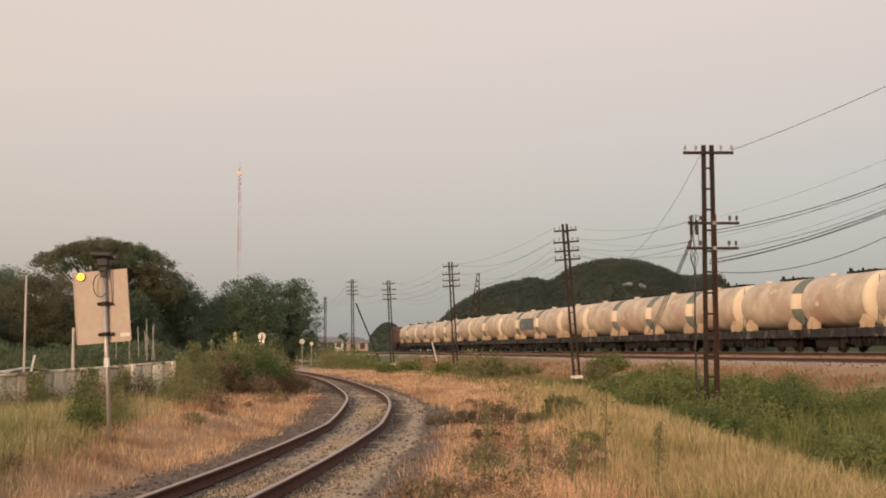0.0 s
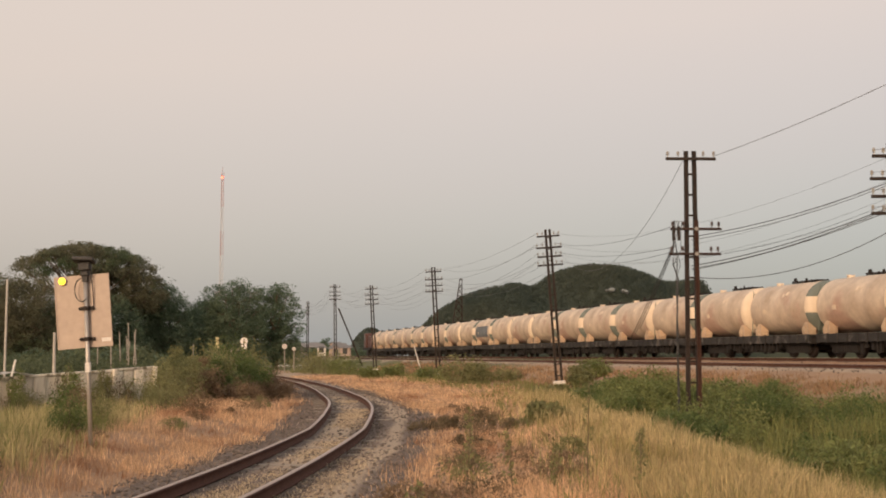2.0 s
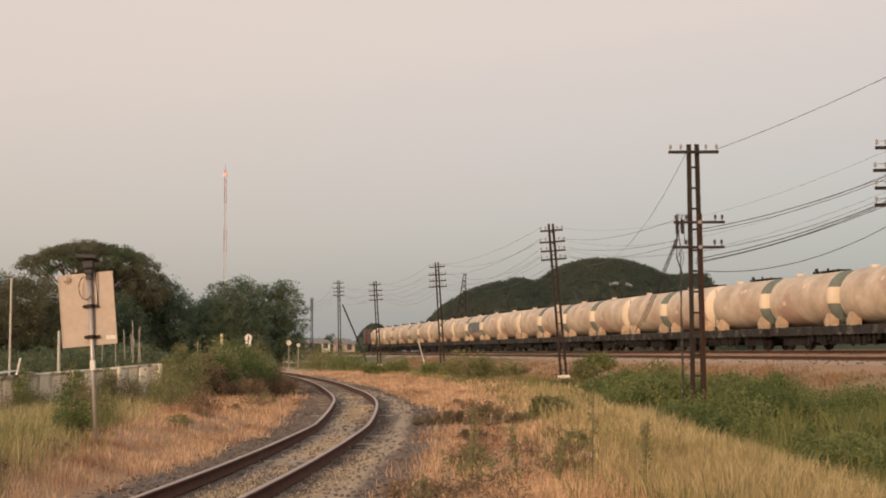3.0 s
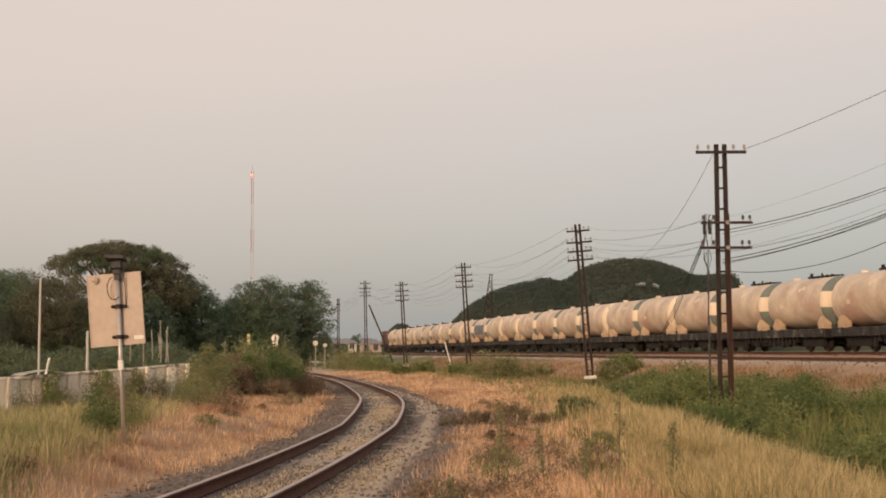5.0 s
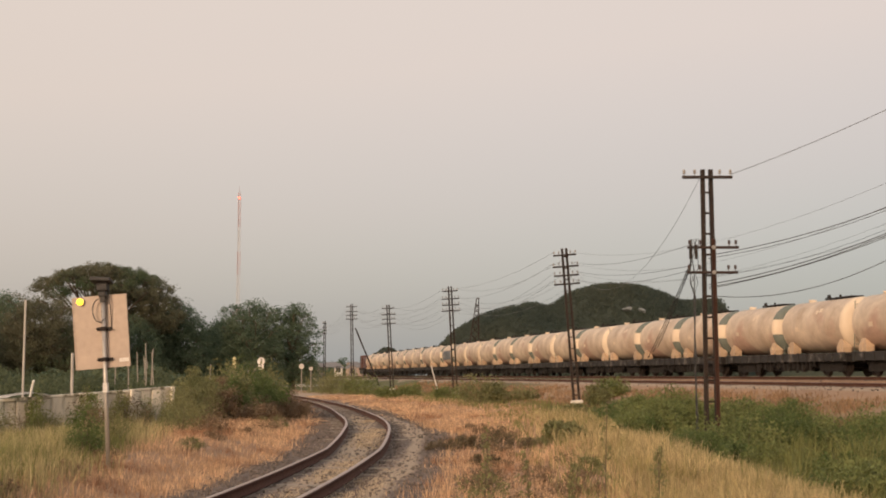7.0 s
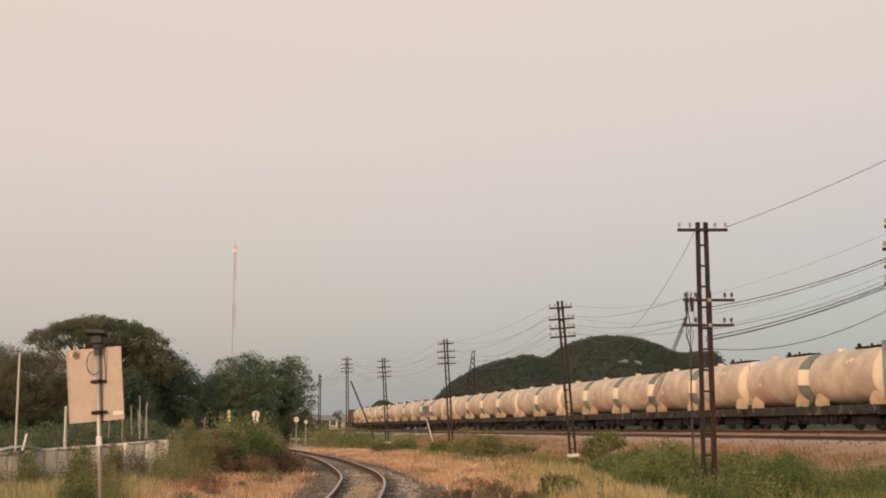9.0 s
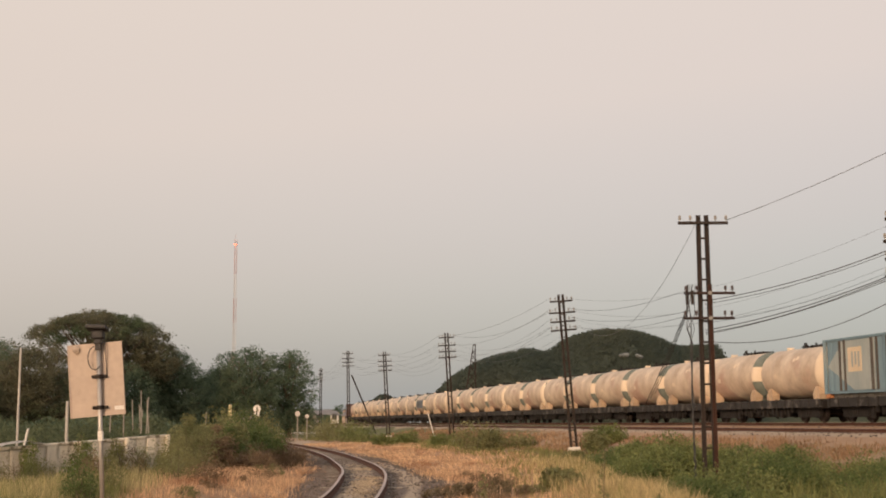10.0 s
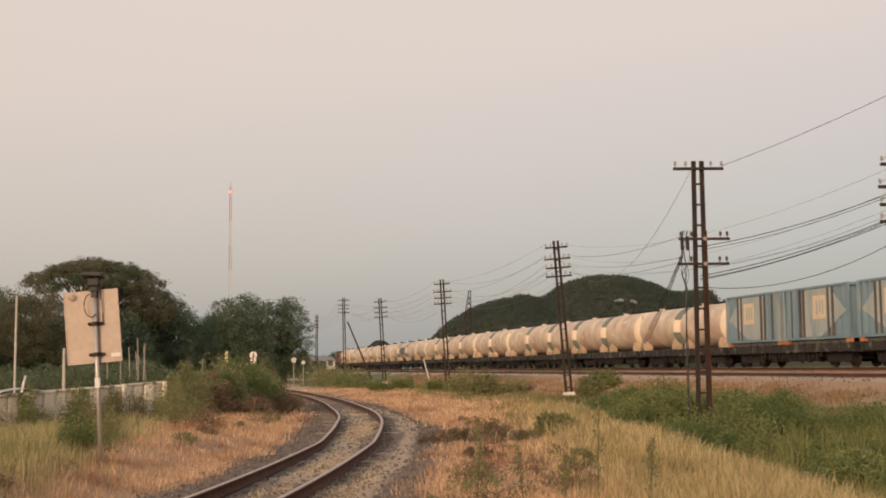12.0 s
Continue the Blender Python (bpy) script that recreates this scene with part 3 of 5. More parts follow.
def tank(root, x, near_style, far_style):
    """A cream barrel on two saddles, with domed ends, weld rings, hatches, a walkway with a rail, a ladder."""
    r, half, zc = 1.22, 2.77, 2.36
    bm = bmesh.new()
    prof = [(r, -half)]
    for k in range(1, 4):
        xx = -half + k * 2 * half / 4
        prof += [(r, xx - 0.03), (r + 0.003, xx - 0.012), (r + 0.003, xx + 0.012), (r, xx + 0.03)]
    prof.append((r, half))
    lathe(bm, prof, "X", 48, pose(x, 0, zc))
    body = part("barrel", bm, M_TANK, root, "cream tank barrel streaked with rust and cement dust", smooth=True)
    for s, style in ((-1, near_style), (1, far_style)):
        bm = bmesh.new()
        dome = [(r + 0.004, s * (half - 0.01)), (r - 0.008, s * (half + 0.07)), (r * 0.95, s * (half + 0.17)), (r * 0.82, s * (half + 0.27)), (r * 0.5, s * (half + 0.36)), (0, s * (half + 0.40))]
        lathe(bm, dome, "X", 48, pose(x, 0, zc))
        end = part("end_dome", bm, M_TANK_CLEAN if style == "cream" else M_TANK_GREEN, root, "pale domed end" if style == "cream" else "grey-green domed end with a pale band", smooth=True)
        if style != "cream":
            bm = bmesh.new()
            lathe(bm, [(rr + 0.012, hh + 0.012 * s) for rr, hh in dome], "X", 48, pose(x, 0, zc))
            for zz, side in ((zc + 0.46, 1), (zc - 0.28, -1)):
                bmesh.ops.bisect_plane(bm, geom=bm.verts[:] + bm.edges[:] + bm.faces[:], plane_co=(0, 0, zz), plane_no=(0, 0, side), clear_outer=True)
            part("band", bm, M_TANK_CLEAN, end, "pale painted band", smooth=True)
    for xx in (x - 2.6, x + 2.2):
        for s in (-1, 1):
            bm = bmesh.new()
            w = 0.28
            low = [(xx - w, 1.10 * s, 1.083), (xx + w, 1.10 * s, 1.083), (xx + w, 0.72 * s, 1.083), (xx - w, 0.72 * s, 1.083)]
            mid = [(xx - w * 1.1, 1.12 * s, 1.30), (xx + w * 1.1, 1.12 * s, 1.30), (xx + w * 1.1, 0.72 * s, 1.30), (xx - w * 1.1, 0.72 * s, 1.30)]
            top_ = [(xx - w * 0.5, 1.05 * s, 1.66), (xx + w * 0.5, 1.05 * s, 1.66), (xx + w * 0.52, 0.60 * s, 1.52), (xx - w * 0.52, 0.60 * s, 1.52)]
            rings = [[bm.verts.new(p) for p in ring] for ring in (low, mid, top_)]
            for p, q in zip(rings, rings[1:]):
                for i in range(4):
                    bm.faces.new((p[i], p[(i + 1) % 4], q[(i + 1) % 4], q[i]))
            bm.faces.new(rings[0][::-1]), bm.faces.new(rings[2])
            box(bm, xx - 0.03, xx + 0.03, min(1.10 * s, 1.15 * s), max(1.10 * s, 1.15 * s), 1.09, 1.5)
            part("saddle", bm, M_SADDLE, root, "pale yellow folded-steel saddle")
    bm = bmesh.new()
    top = zc + r
    box(bm, x - 2.3, x + 0.2, -0.30, 0.30, top + 0.03, top + 0.075)
    for k in range(6):
        for y in (-0.27, 0.27):
            rod(bm, (x - 2.2 + 0.46 * k, y, top - 0.06), (x - 2.2 + 0.46 * k, y, top + 0.11), 0.025, n=6)
    for u in (0.05, -0.1):
        rod(bm, (x + u, 0.2, top), (x + u, 0.2, top + 0.24), 0.045, n=6)
    rod(bm, (x - 1.1, 0.2, top), (x - 1.1, 0.2, top + 0.19), 0.05, n=6)
    part("walkway", bm, M_UNDER, root, "dark steel roof walkway with upstands")
    for k, q in ((1.75, 0.17),):
        bm = bmesh.new()
        lathe(bm, [(0.0, top + 0.09), (q * 0.85, top + 0.08), (q, top + 0.05), (q, top - 0.1)], "Z", 14, pose(x + k, 0.1, 0))
        box(bm, x + k - 0.03, x + k + 0.03, -0.1, 0.3, top + 0.075, top + 0.11)
        part("hatch", bm, M_TANK_CLEAN, root, "pale roof hatch")
    for k, (u, a, w) in enumerate(((-0.75, 34, 0.12), (-0.45, 30, 0.10), (1.3, -6, 0.16))):
        at = pose(x + u, 0, zc, a) @ pose(0, r + 0.004, 0)
        part("marking", box(bmesh.new(), -w, w, -0.02, 0.006, -0.10, 0.10, at), M_TANK_CLEAN, body, "faded pale marking bar")
    bm = bmesh.new()
    xl = x + half + 0.1
    for s in (0.55, 0.95):
        rod(bm, (xl + 0.35, s, 1.0), (xl + 0.1, s, top - 0.25), 0.02, n=6)
    for k in range(8):
        f = (k + 0.5) / 8
        rod(bm, (xl + 0.35 - 0.25 * f, 0.55, 1.0 + f * (top - 1.25)), (xl + 0.35 - 0.25 * f, 0.95, 1.0 + f * (top - 1.25)), 0.014, n=6)
    part("ladder", bm, M_TANK_GREEN, root)


def tank_wagon(styles, panel=False):
    root = thing("tank_wagon", pose(0, 0, 0), "", "tank wagon", "wagons of the train")
    greens = [s == "green" for s in styles]
    look_words = "two banded grey-green ends" if all(greens) else "plain pale ends" if not any(greens) else "one plain and one banded end"
    tagged(root, f"dusty cream twin-tank wagon with {look_words}")
    wagon_chassis(root)
    for i, x in enumerate((-TANK_PITCH / 2, TANK_PITCH / 2)):
        tank(root, x, styles[i], "cream")
    if panel:
        bm = bmesh.new()
        rows = [[bm.verts.new((u, 1.226 * math.cos(a), 2.36 + 1.226 * math.sin(a))) for a in np.linspace(-0.42, 0.42, 9)] for u in (TANK_PITCH / 2 - 2.3, TANK_PITCH / 2 + 2.3)]
        for i in range(8):
            bm.faces.new((rows[0][i], rows[0][i + 1], rows[1][i + 1], rows[1][i]))
        bmesh.ops.solidify(bm, geom=bm.faces[:], thickness=0.02)
        part("painted_panel", bm, M_PANEL_GREY, root, "blue-grey painted panel on the barrel", True)
    return root


def container(parent, x, pattern):
    """A faded blue twenty-foot box with corrugated sides, posts, painted triangles and a cream panel."""
    z0, L, W, H = 1.27, 3.03, 1.22, 2.43
    bm = bmesh.new()
    for s in (-1, 1):
        n = 22
        prev = None
        for k in range(n * 2 + 1):
            xx = x - L + 0.15 + (2 * L - 0.3) * k / (n * 2)
            d = (0.0 if (k // 2) % 2 else 0.035)
            cur = [bm.verts.new((xx, s * (W - d), z0 + 0.12)), bm.verts.new((xx, s * (W - d), z0 + H - 0.1))]
            if prev:
                bm.faces.new((prev[0], cur[0], cur[1], prev[1]))
            prev = cur
    box(bm, x - L + 0.1, x + L - 0.1, -W + 0.06, W - 0.06, z0 + 0.1, z0 + H - 0.03)
    body = part("container_body", bm, M_BLUE, parent, "faded blue corrugated container")
    bm = bmesh.new()
    for e in (-1, 1):
        for s in (-1, 1):
            box(bm, x + e * L - 0.08, x + e * L + 0.08, s * W - 0.06, s * W + 0.06, z0, z0 + H, bevel=0.01)
        box(bm, x + e * L - 0.06, x + e * L + 0.06, -W + 0.062, W - 0.062, z0, z0 + 0.14)
        box(bm, x + e * L - 0.06, x + e * L + 0.06, -W + 0.062, W - 0.062, z0 + H - 0.12, z0 + H)
    for s in (-1, 1):
        for zz in (z0, z0 + H - 0.1):
            box(bm, x - L + 0.082, x + L - 0.082, s * W - 0.045, s * W + 0.03, zz, zz + 0.1)
    part("container_frame", bm, M_BLUE, body)
    for s in (-1, 1):
        y = s * (W + 0.006)
        way = 1 if pattern else -1      # the arrow-shaped pale field points away along the train, or back
        shape = [(2.8, 1.2), (1.75, 2.02), (1.75, 2.29), (-1.2, 2.29), (-1.2, 0.13), (0.55, 0.13)]
        bm = bmesh.new()
        a = [bm.verts.new((x + u * way, y, z0 + w)) for u, w in shape]
        b = [bm.verts.new((x + u * way, y - 0.03 * s, z0 + w)) for u, w in shape]
        bm.faces.new(a), bm.faces.new(b[::-1])
        for i in range(len(shape)):
            k = (i + 1) % len(shape)
            bm.faces.new((a[i], a[k], b[k], b[i]))
        part("painted_field", bm, M_PALE_PANEL, body, "pale grey arrow-shaped painted field")
        u = 0.42 * way
        part("cream_panel", box(bmesh.new(), x + u - 0.58, x + u + 0.58, y - 0.012, y + 0.012, z0 + 0.92, z0 + 1.98), M_CREAM_PANEL, body, "cream painted panel")
        for k, bar in enumerate((-0.34, -0.08, 0.2)):
            part("panel_mark", box(bmesh.new(), x + u + bar - 0.07, x + u + bar + 0.07, y - 0.016, y + 0.016, z0 + 1.12 + 0.1 * (k == 1), z0 + 1.78), M_PALE_PANEL, body, "worn grey marking bar")
        for u, w in ((1.68, 0.07), (1.27, 0.06), (-1.02, 0.09), (-1.42, 0.06), (-2.2, 0.03)):
            part("side_rib", box(bmesh.new(), x + u * way - w, x + u * way + w, y - 0.04, y + 0.04, z0 + 0.12, z0 + H - 0.12), M_RIB, body, "dark rust-stained side rib")
    for e in (-1, 1):
        for s in (-1, 1):
            bm = box(bmesh.new(), x + e * (L - 0.12) - 0.17, x + e * (L - 0.12) + 0.17, s * 1.13 - 0.1, s * 1.13 + 0.1, 1.085, z0 - 0.003, bevel=0.015)
            part("lock_block", bm, M_ORANGE, parent, "orange container lock block")


def bearer(root):
    """The raised grey bolster frame between the deck and the boxes."""
    for s in (-1, 1):
        bm = bmesh.new()
        for x in (-3.25, 3.25):
            box(bm, x - 2.68, x + 2.68, s * 1.02 - 0.05, s * 1.02 + 0.05, 1.084, 1.266)
        for x in np.arange(-5.7, 5.8, 0.63):
            box(bm, x - 0.03, x + 0.03, s * 1.09 - 0.02, s * 1.09 + 0.02, 1.084, 1.25)
        part("bearer", bm, M_BEARER, root, "grey steel bearer under the containers")


def container_wagon(name):
    root = thing(name, pose(0, 0, 0), "black flat wagon carrying two faded blue containers, moving", "container wagon", "wagons of the train")
    wagon_chassis(root)
    bearer(root)
    container(root, 3.25, True)
    container(root, -3.25, False)
    return root


def locomotive():
    root = thing("locomotive", pose(0, 0, 0), "small maroon hood diesel locomotive pulling the train, moving", "locomotive")
    part("underframe", box(bmesh.new(), -3.9, 3.9, -1.3, 1.3, 0.95, 1.25, bevel=0.03), M_UNDER, root)
    bm = box(bmesh.new(), -3.6, 0.6, -1.0, 1.0, 1.252, 3.1, bevel=0.12)
    for k in range(4):
        box(bm, -3.3 + k * 0.95, -2.7 + k * 0.95, -1.03, 1.03, 1.6, 2.6)
    part("hood", bm, M_LOCO, root)
    cab = part("cab", box(bmesh.new(), 0.603, 2.6, -1.3, 1.3, 1.252, 3.5, bevel=0.15), M_LOCO, root)
    for s in (-1, 1):
        for x in (0.95, 1.75):
            part("cab_window", box(bmesh.new(), x, x + 0.6, s * 1.305 - 0.01, s * 1.305 + 0.01, 2.4, 3.1), M_FAR_DARK, cab)
    part("nose", box(bmesh.new(), 2.603, 3.7, -0.95, 0.95, 1.252, 2.4, bevel=0.1), M_LOCO, root)
    part("fuel_tank", box(bmesh.new(), -0.7, 0.7, -1.1, 1.1, 0.3, 0.94, bevel=0.08), M_UNDER, root)
    for x in (-2.4, 2.4):
        bogie(root, x)
        for e in (-0.9, 0.9):
            wheelset(root, x + e)
    return root


# styles from the rear of the tank rake to its head; "green": banded grey-green near end
STYLES = ["cream", "green", "cream", "green", "green", "green", "green", "cream", "green", "cream", "green", "green", "green",
          "cream", "cream", "green", "green", "cream", "green", "cream", "green", "green", "cream", "green", "cream", "green"]
TRAIN = []      # (thing, metres along the line at t = 0)
FIRST_TANK_END = 7.6     # rear dome of the rearmost tank


def build_train():
    kinds = {}
    for i in range(13):
        pair = (STYLES[2 * i], STYLES[2 * i + 1], i == 7)
        w = copy_thing(kinds[pair], pose(0, 0, 0)) if pair in kinds else kinds.setdefault(pair, tank_wagon(pair[:2], pair[2]))
        TRAIN.append((w, FIRST_TANK_END + 0.17 + WAGON_PITCH * (i + 0.5)))
    TRAIN.append((locomotive(), FIRST_TANK_END + 0.17 + WAGON_PITCH * 13 + 4.2))
    c = container_wagon("container_wagon")
    TRAIN.append((c, FIRST_TANK_END + 0.17 - WAGON_PITCH * 0.5))
    TRAIN.append((copy_thing(c, pose(0, 0, 0)), FIRST_TANK_END + 0.17 - WAGON_PITCH * 1.5))


build_train()


def on_line(s):
    """The pose of a wagon s metres along the main line; its nose points away along the line."""
    y = s * LINE_COS
    return pose(LINE_X - LINE_SLOPE * y, y, RAIL_Z + 0.005, 0, 0, 90 + LINE_YAW)


# ---- telegraph poles and wires ----
def rail_bar(bm, a, b, w=0.06, d=0.055):
    """An upright length of old rail between two points: web and two flanges."""
    a, b = Vector(a), Vector(b)
    q = (b - a).to_track_quat("Z", "Y").to_matrix().to_4x4()
    m = Matrix.Translation(a) @ q
    h = (b - a).length
    box(bm, -w, w, -d, -d + 0.02, 0, h, m)
    box(bm, -w * 0.6, w * 0.6, d - 0.03, d, 0, h, m)
    box(bm, -0.012, 0.012, -d + 0.02, d - 0.03, 0, h, m)


def insulator(parent, x, y, z, dark=False, hang=False):
    bm = bmesh.new()
    lathe(bm, [(0.0, 0.0), (0.012, 0.0), (0.012, 0.05), (0.045, 0.06), (0.03, 0.10), (0.042, 0.115), (0.025, 0.16), (0.0, 0.17)], "Z", 8, pose(x, y, z))
    part("insulator", bm, M_INSULATOR_DARK if dark else M_INSULATOR, parent)


def twin_pole(base, height, arms, lean=0.0, gap=0.10, label="", footing=True, turn=0.0):
    """Two uprights of old rail joined by rungs, with cross-arms at (height, half length) and their insulators."""
    x, y, z = base
    root = thing("telegraph_pole", pose(x, y, z, 0, lean, turn), label or "old double-rail telegraph pole with four cross-arms on a concrete footing", "telegraph pole", "poles along the line")
    for s, mat_ in ((-1, M_POLE), (1, M_POLE)):
        bm = bmesh.new()
        rail_bar(bm, (s * gap * 1.35, 0, -0.2), (s * gap, 0, height))
        part("upright", bm, mat_, root)
    for zz in np.arange(0.6, height - 0.3, 0.55):
        bm = box(bmesh.new(), -gap + 0.03, gap - 0.03, -0.02, 0.02, zz - 0.025, zz + 0.025)
        part("rung", bm, M_POLE, root)
    for zz, half in arms:
        bm = box(bmesh.new(), -half, half, -0.115, -0.06, zz - 0.04, zz + 0.04, bevel=0.008)
        for s in (-1, 1):
            rod(bm, (s * gap, -0.13, zz), (s * gap, 0.07, zz), 0.02, n=6)
        arm = part("cross_arm", bm, M_POLE, root)
        for f in (-0.92, -0.5, 0.5, 0.92):
            insulator(arm, f * half, -0.088, zz + 0.04)
    if footing:
        bm = box(bmesh.new(), -0.28, 0.28, -0.25, 0.25, -0.4, 0.36, bevel=0.05)
        part("footing", bm, M_CONCRETE, root, "pale concrete footing")
    return root


POLE_ARMS = [(-0.33, 0.55), (-0.88, 0.62), (-1.31, 0.60), (-1.72, 0.62)]


def line_pole(x, y, height, lean, label, footing=True, scale=1.0):
    z = float(ground_z(x, y))
    twin_pole((x, y, z), height, [(height + dz, half * scale) for dz, half in POLE_ARMS], lean, label=label, footing=footing)
    return (x, y, z, height, lean, scale)


LINE_POLES = [
    line_pole(11.35, 30.0, 7.05, -0.4, "old double-rail telegraph pole with four cross-arms in the bushes"),
    line_pole(6.36, 60.0, 7.6, -4.1, "leaning double-rail telegraph pole with a pale concrete footing"),
    line_pole(0.9, 88.0, 7.75, -3.0, "leaning double-rail telegraph pole among low bushes"),
    line_pole(-4.6, 115.0, 7.95, -3.0, "leaning double-rail telegraph pole beside the line", True),
    line_pole(-10.2, 143.0, 9.6, -1.0, "tall double-rail telegraph pole stayed by a slanting prop", False, 1.05),
    line_pole(-16.4, 175.0, 9.0, 0.0, "distant double-rail telegraph pole near the dark trees", False, 0.5)]

# the stay of the tall far pole
stay = thing("pole_stay", pose(0, 0, 0), "dark slanting prop leaning against the far pole", "pole stay")
part("strut", rod(bmesh.new(), (-9.9, 142.8, 6.9), (-7.0, 142.0, 0.1), 0.09, n=8), M_POLE, stay)
part("foot", box(bmesh.new(), -7.2, -6.8, 141.8, 142.2, -0.1, 0.2, bevel=0.03), M_CONCRETE, stay)


def tall_pole():
    """The nearest pole: taller, one long arm at the top, two lower arms bolted to one leg, and drop cables."""
    x, y = 7.0, 33.0
    z = float(ground_z(x, y))
    h = 7.02 - z
    root = twin_pole((x, y, z), h, [(h - 0.22, 0.665)], 0.0, 0.108, "tall double-rail pole with three cross-arms standing in bushes", False)
    for zz, x0, x1 in ((4.93, -0.57, 0.78), (4.27, -0.60, 0.75)):
        bm = box(bmesh.new(), x0, x1, -0.14, -0.08, zz - z - 0.035, zz - z + 0.035, bevel=0.008)
        arm = part("cross_arm", bm, M_POLE_RUST, root, "rusty lower cross-arm")
        part("bolt_plate", lathe(bmesh.new(), [(0, 0.03), (0.05, 0.03), (0.06, 0), (0, 0)], "Z", 10, pose(0.115, -0.143, zz - z, 90)), M_INSULATOR, arm)
        for xx in (x0 + 0.06, x0 + 0.35, x1 - 0.25, x1 - 0.07):
            insulator(arm, xx, -0.11, zz - z + 0.035, True)
    bm = bmesh.new()
    rail_bar(bm, (0.15, -0.10, -0.2), (0.122, -0.10, 5.16 - z), 0.062, 0.05)
    part("splint", bm, M_SPLINT, root, "rust-red rail length bolted to the leg")
    for u in (-0.5, -0.36):
        part("fuse_box", box(bmesh.new(), u - 0.035, u + 0.035, -0.2, -0.145, 4.62 - z, 5.0 - z, bevel=0.01), M_POLE, root, "dark hanging fuse")
    rng = random.Random(8)
    for k in range(5):
        top = 5.15 - z
        pts = [(-0.47 + 0.05 * k, -0.16, top)] + [(-0.42 + 0.03 * rng.uniform(-1, 1) * (4 if i < 4 else 1), -0.16 + 0.02 * rng.uniform(-1, 1), top * (1 - i / 14)) for i in range(1, 15)]
        bm = tube(bmesh.new(), pts, 0.009 if k else 0.02, 5)
        part("drop_cable", bm, M_CABLE, root, "tangled black drop cable")
    return root


tall_pole()
far_support = twin_pole((14.6, 20.0, float(ground_z(14.6, 20.0))), 10.2, [(9.9, 0.7)], 0, 0.135, "tall double-rail pole carrying the top wire", False)


def wire(a, b, sag, r, material, label):
    bm = bmesh.new()
    a, b = Vector(a), Vector(b)
    n = 26
    pts = [a.lerp(b, i / n) - Vector((0, 0, 4 * sag * (i / n) * (1 - i / n))) for i in range(n + 1)]
    tube(bm, pts, r, 5)
    ob = part("overhead_wire", bm, material)
    return tagged(ob, label, "wire", "overhead wires")


def arm_point(pole, i, f):
    x, y, z, h, lean, scale = pole
    dz, half = POLE_ARMS[i]
    a = radians(lean)
    return Vector((x + (h + dz) * math.sin(a) + f * half * scale, y, z + (h + dz) * math.cos(a) + 0.16))


rng_w = random.Random(12)
for p, q in zip(LINE_POLES, LINE_POLES[1:]):
    for i in range(4):
        for f in ((-0.9, 0.9) if q[1] > 70 else (0.5,)):
            near = q[1] < 70
            wire(arm_point(p, i, f), arm_point(q, i, f), rng_w.uniform(0.5, 1.25), 0.004 if near else 0.0065, M_WIRE, "thin sagging telegraph wire")
# spans from the right-hand line pole to the one beyond the view
for i in range(4):
    for f in (-0.9, 0.9):
        a = arm_point(LINE_POLES[0], i, f)
        wire(a, a + Vector((6.3, -29, 0.1)), 0.8, 0.006, M_WIRE, "thin sagging telegraph wire")
# wires of the tall pole
wire((7.62, 33, 6.88), (14.1, 20, 9.6), 0.35, 0.008, M_WIRE, "single wire climbing from the tall pole")
wire((6.8, 33, 6.75), (6.15, 60, 6.9), 2.0, 0.006, M_WIRE, "slack wire between the tall pole and the next")
P0 = LINE_POLES[0]
for zz, to, sag, r in ((4.74, 5.80, 0.15, 0.011), (4.66, 5.74, 0.16, 0.008), (4.16, 5.30, 0.20, 0.005), (3.97, 5.20, 0.16, 0.012), (3.90, 5.17, 0.18, 0.010), (3.86, 5.10, 0.14, 0.009), (3.68, 4.62, 0.42, 0.010)):
    wire((7.02, 33.1, zz), (P0[0] - 0.14, 30, to), sag, r, M_CABLE, "black slack cable between two poles")
for zz, to, sag in ((5.0, 7.0, 0.3), (4.45, 6.6, 0.25), (4.33, 6.2, 0.3)):
    wire((6.48, 33, zz), (6.12, 60, to), sag, 0.006, M_CABLE, "black slack cable towards the next pole")
for k in range(3):
    wire((6.5 + 0.03 * k, 33, 4.5), (6.02 + 0.14 * k, 37.0, 2.1 + 0.15 * k), 0.05, 0.011, M_CABLE, "taut black stay cable")

# ---- the road sign seen from behind, with its flashing lamp ----
SIGN_X, SIGN_Y = -4.86, 18.5


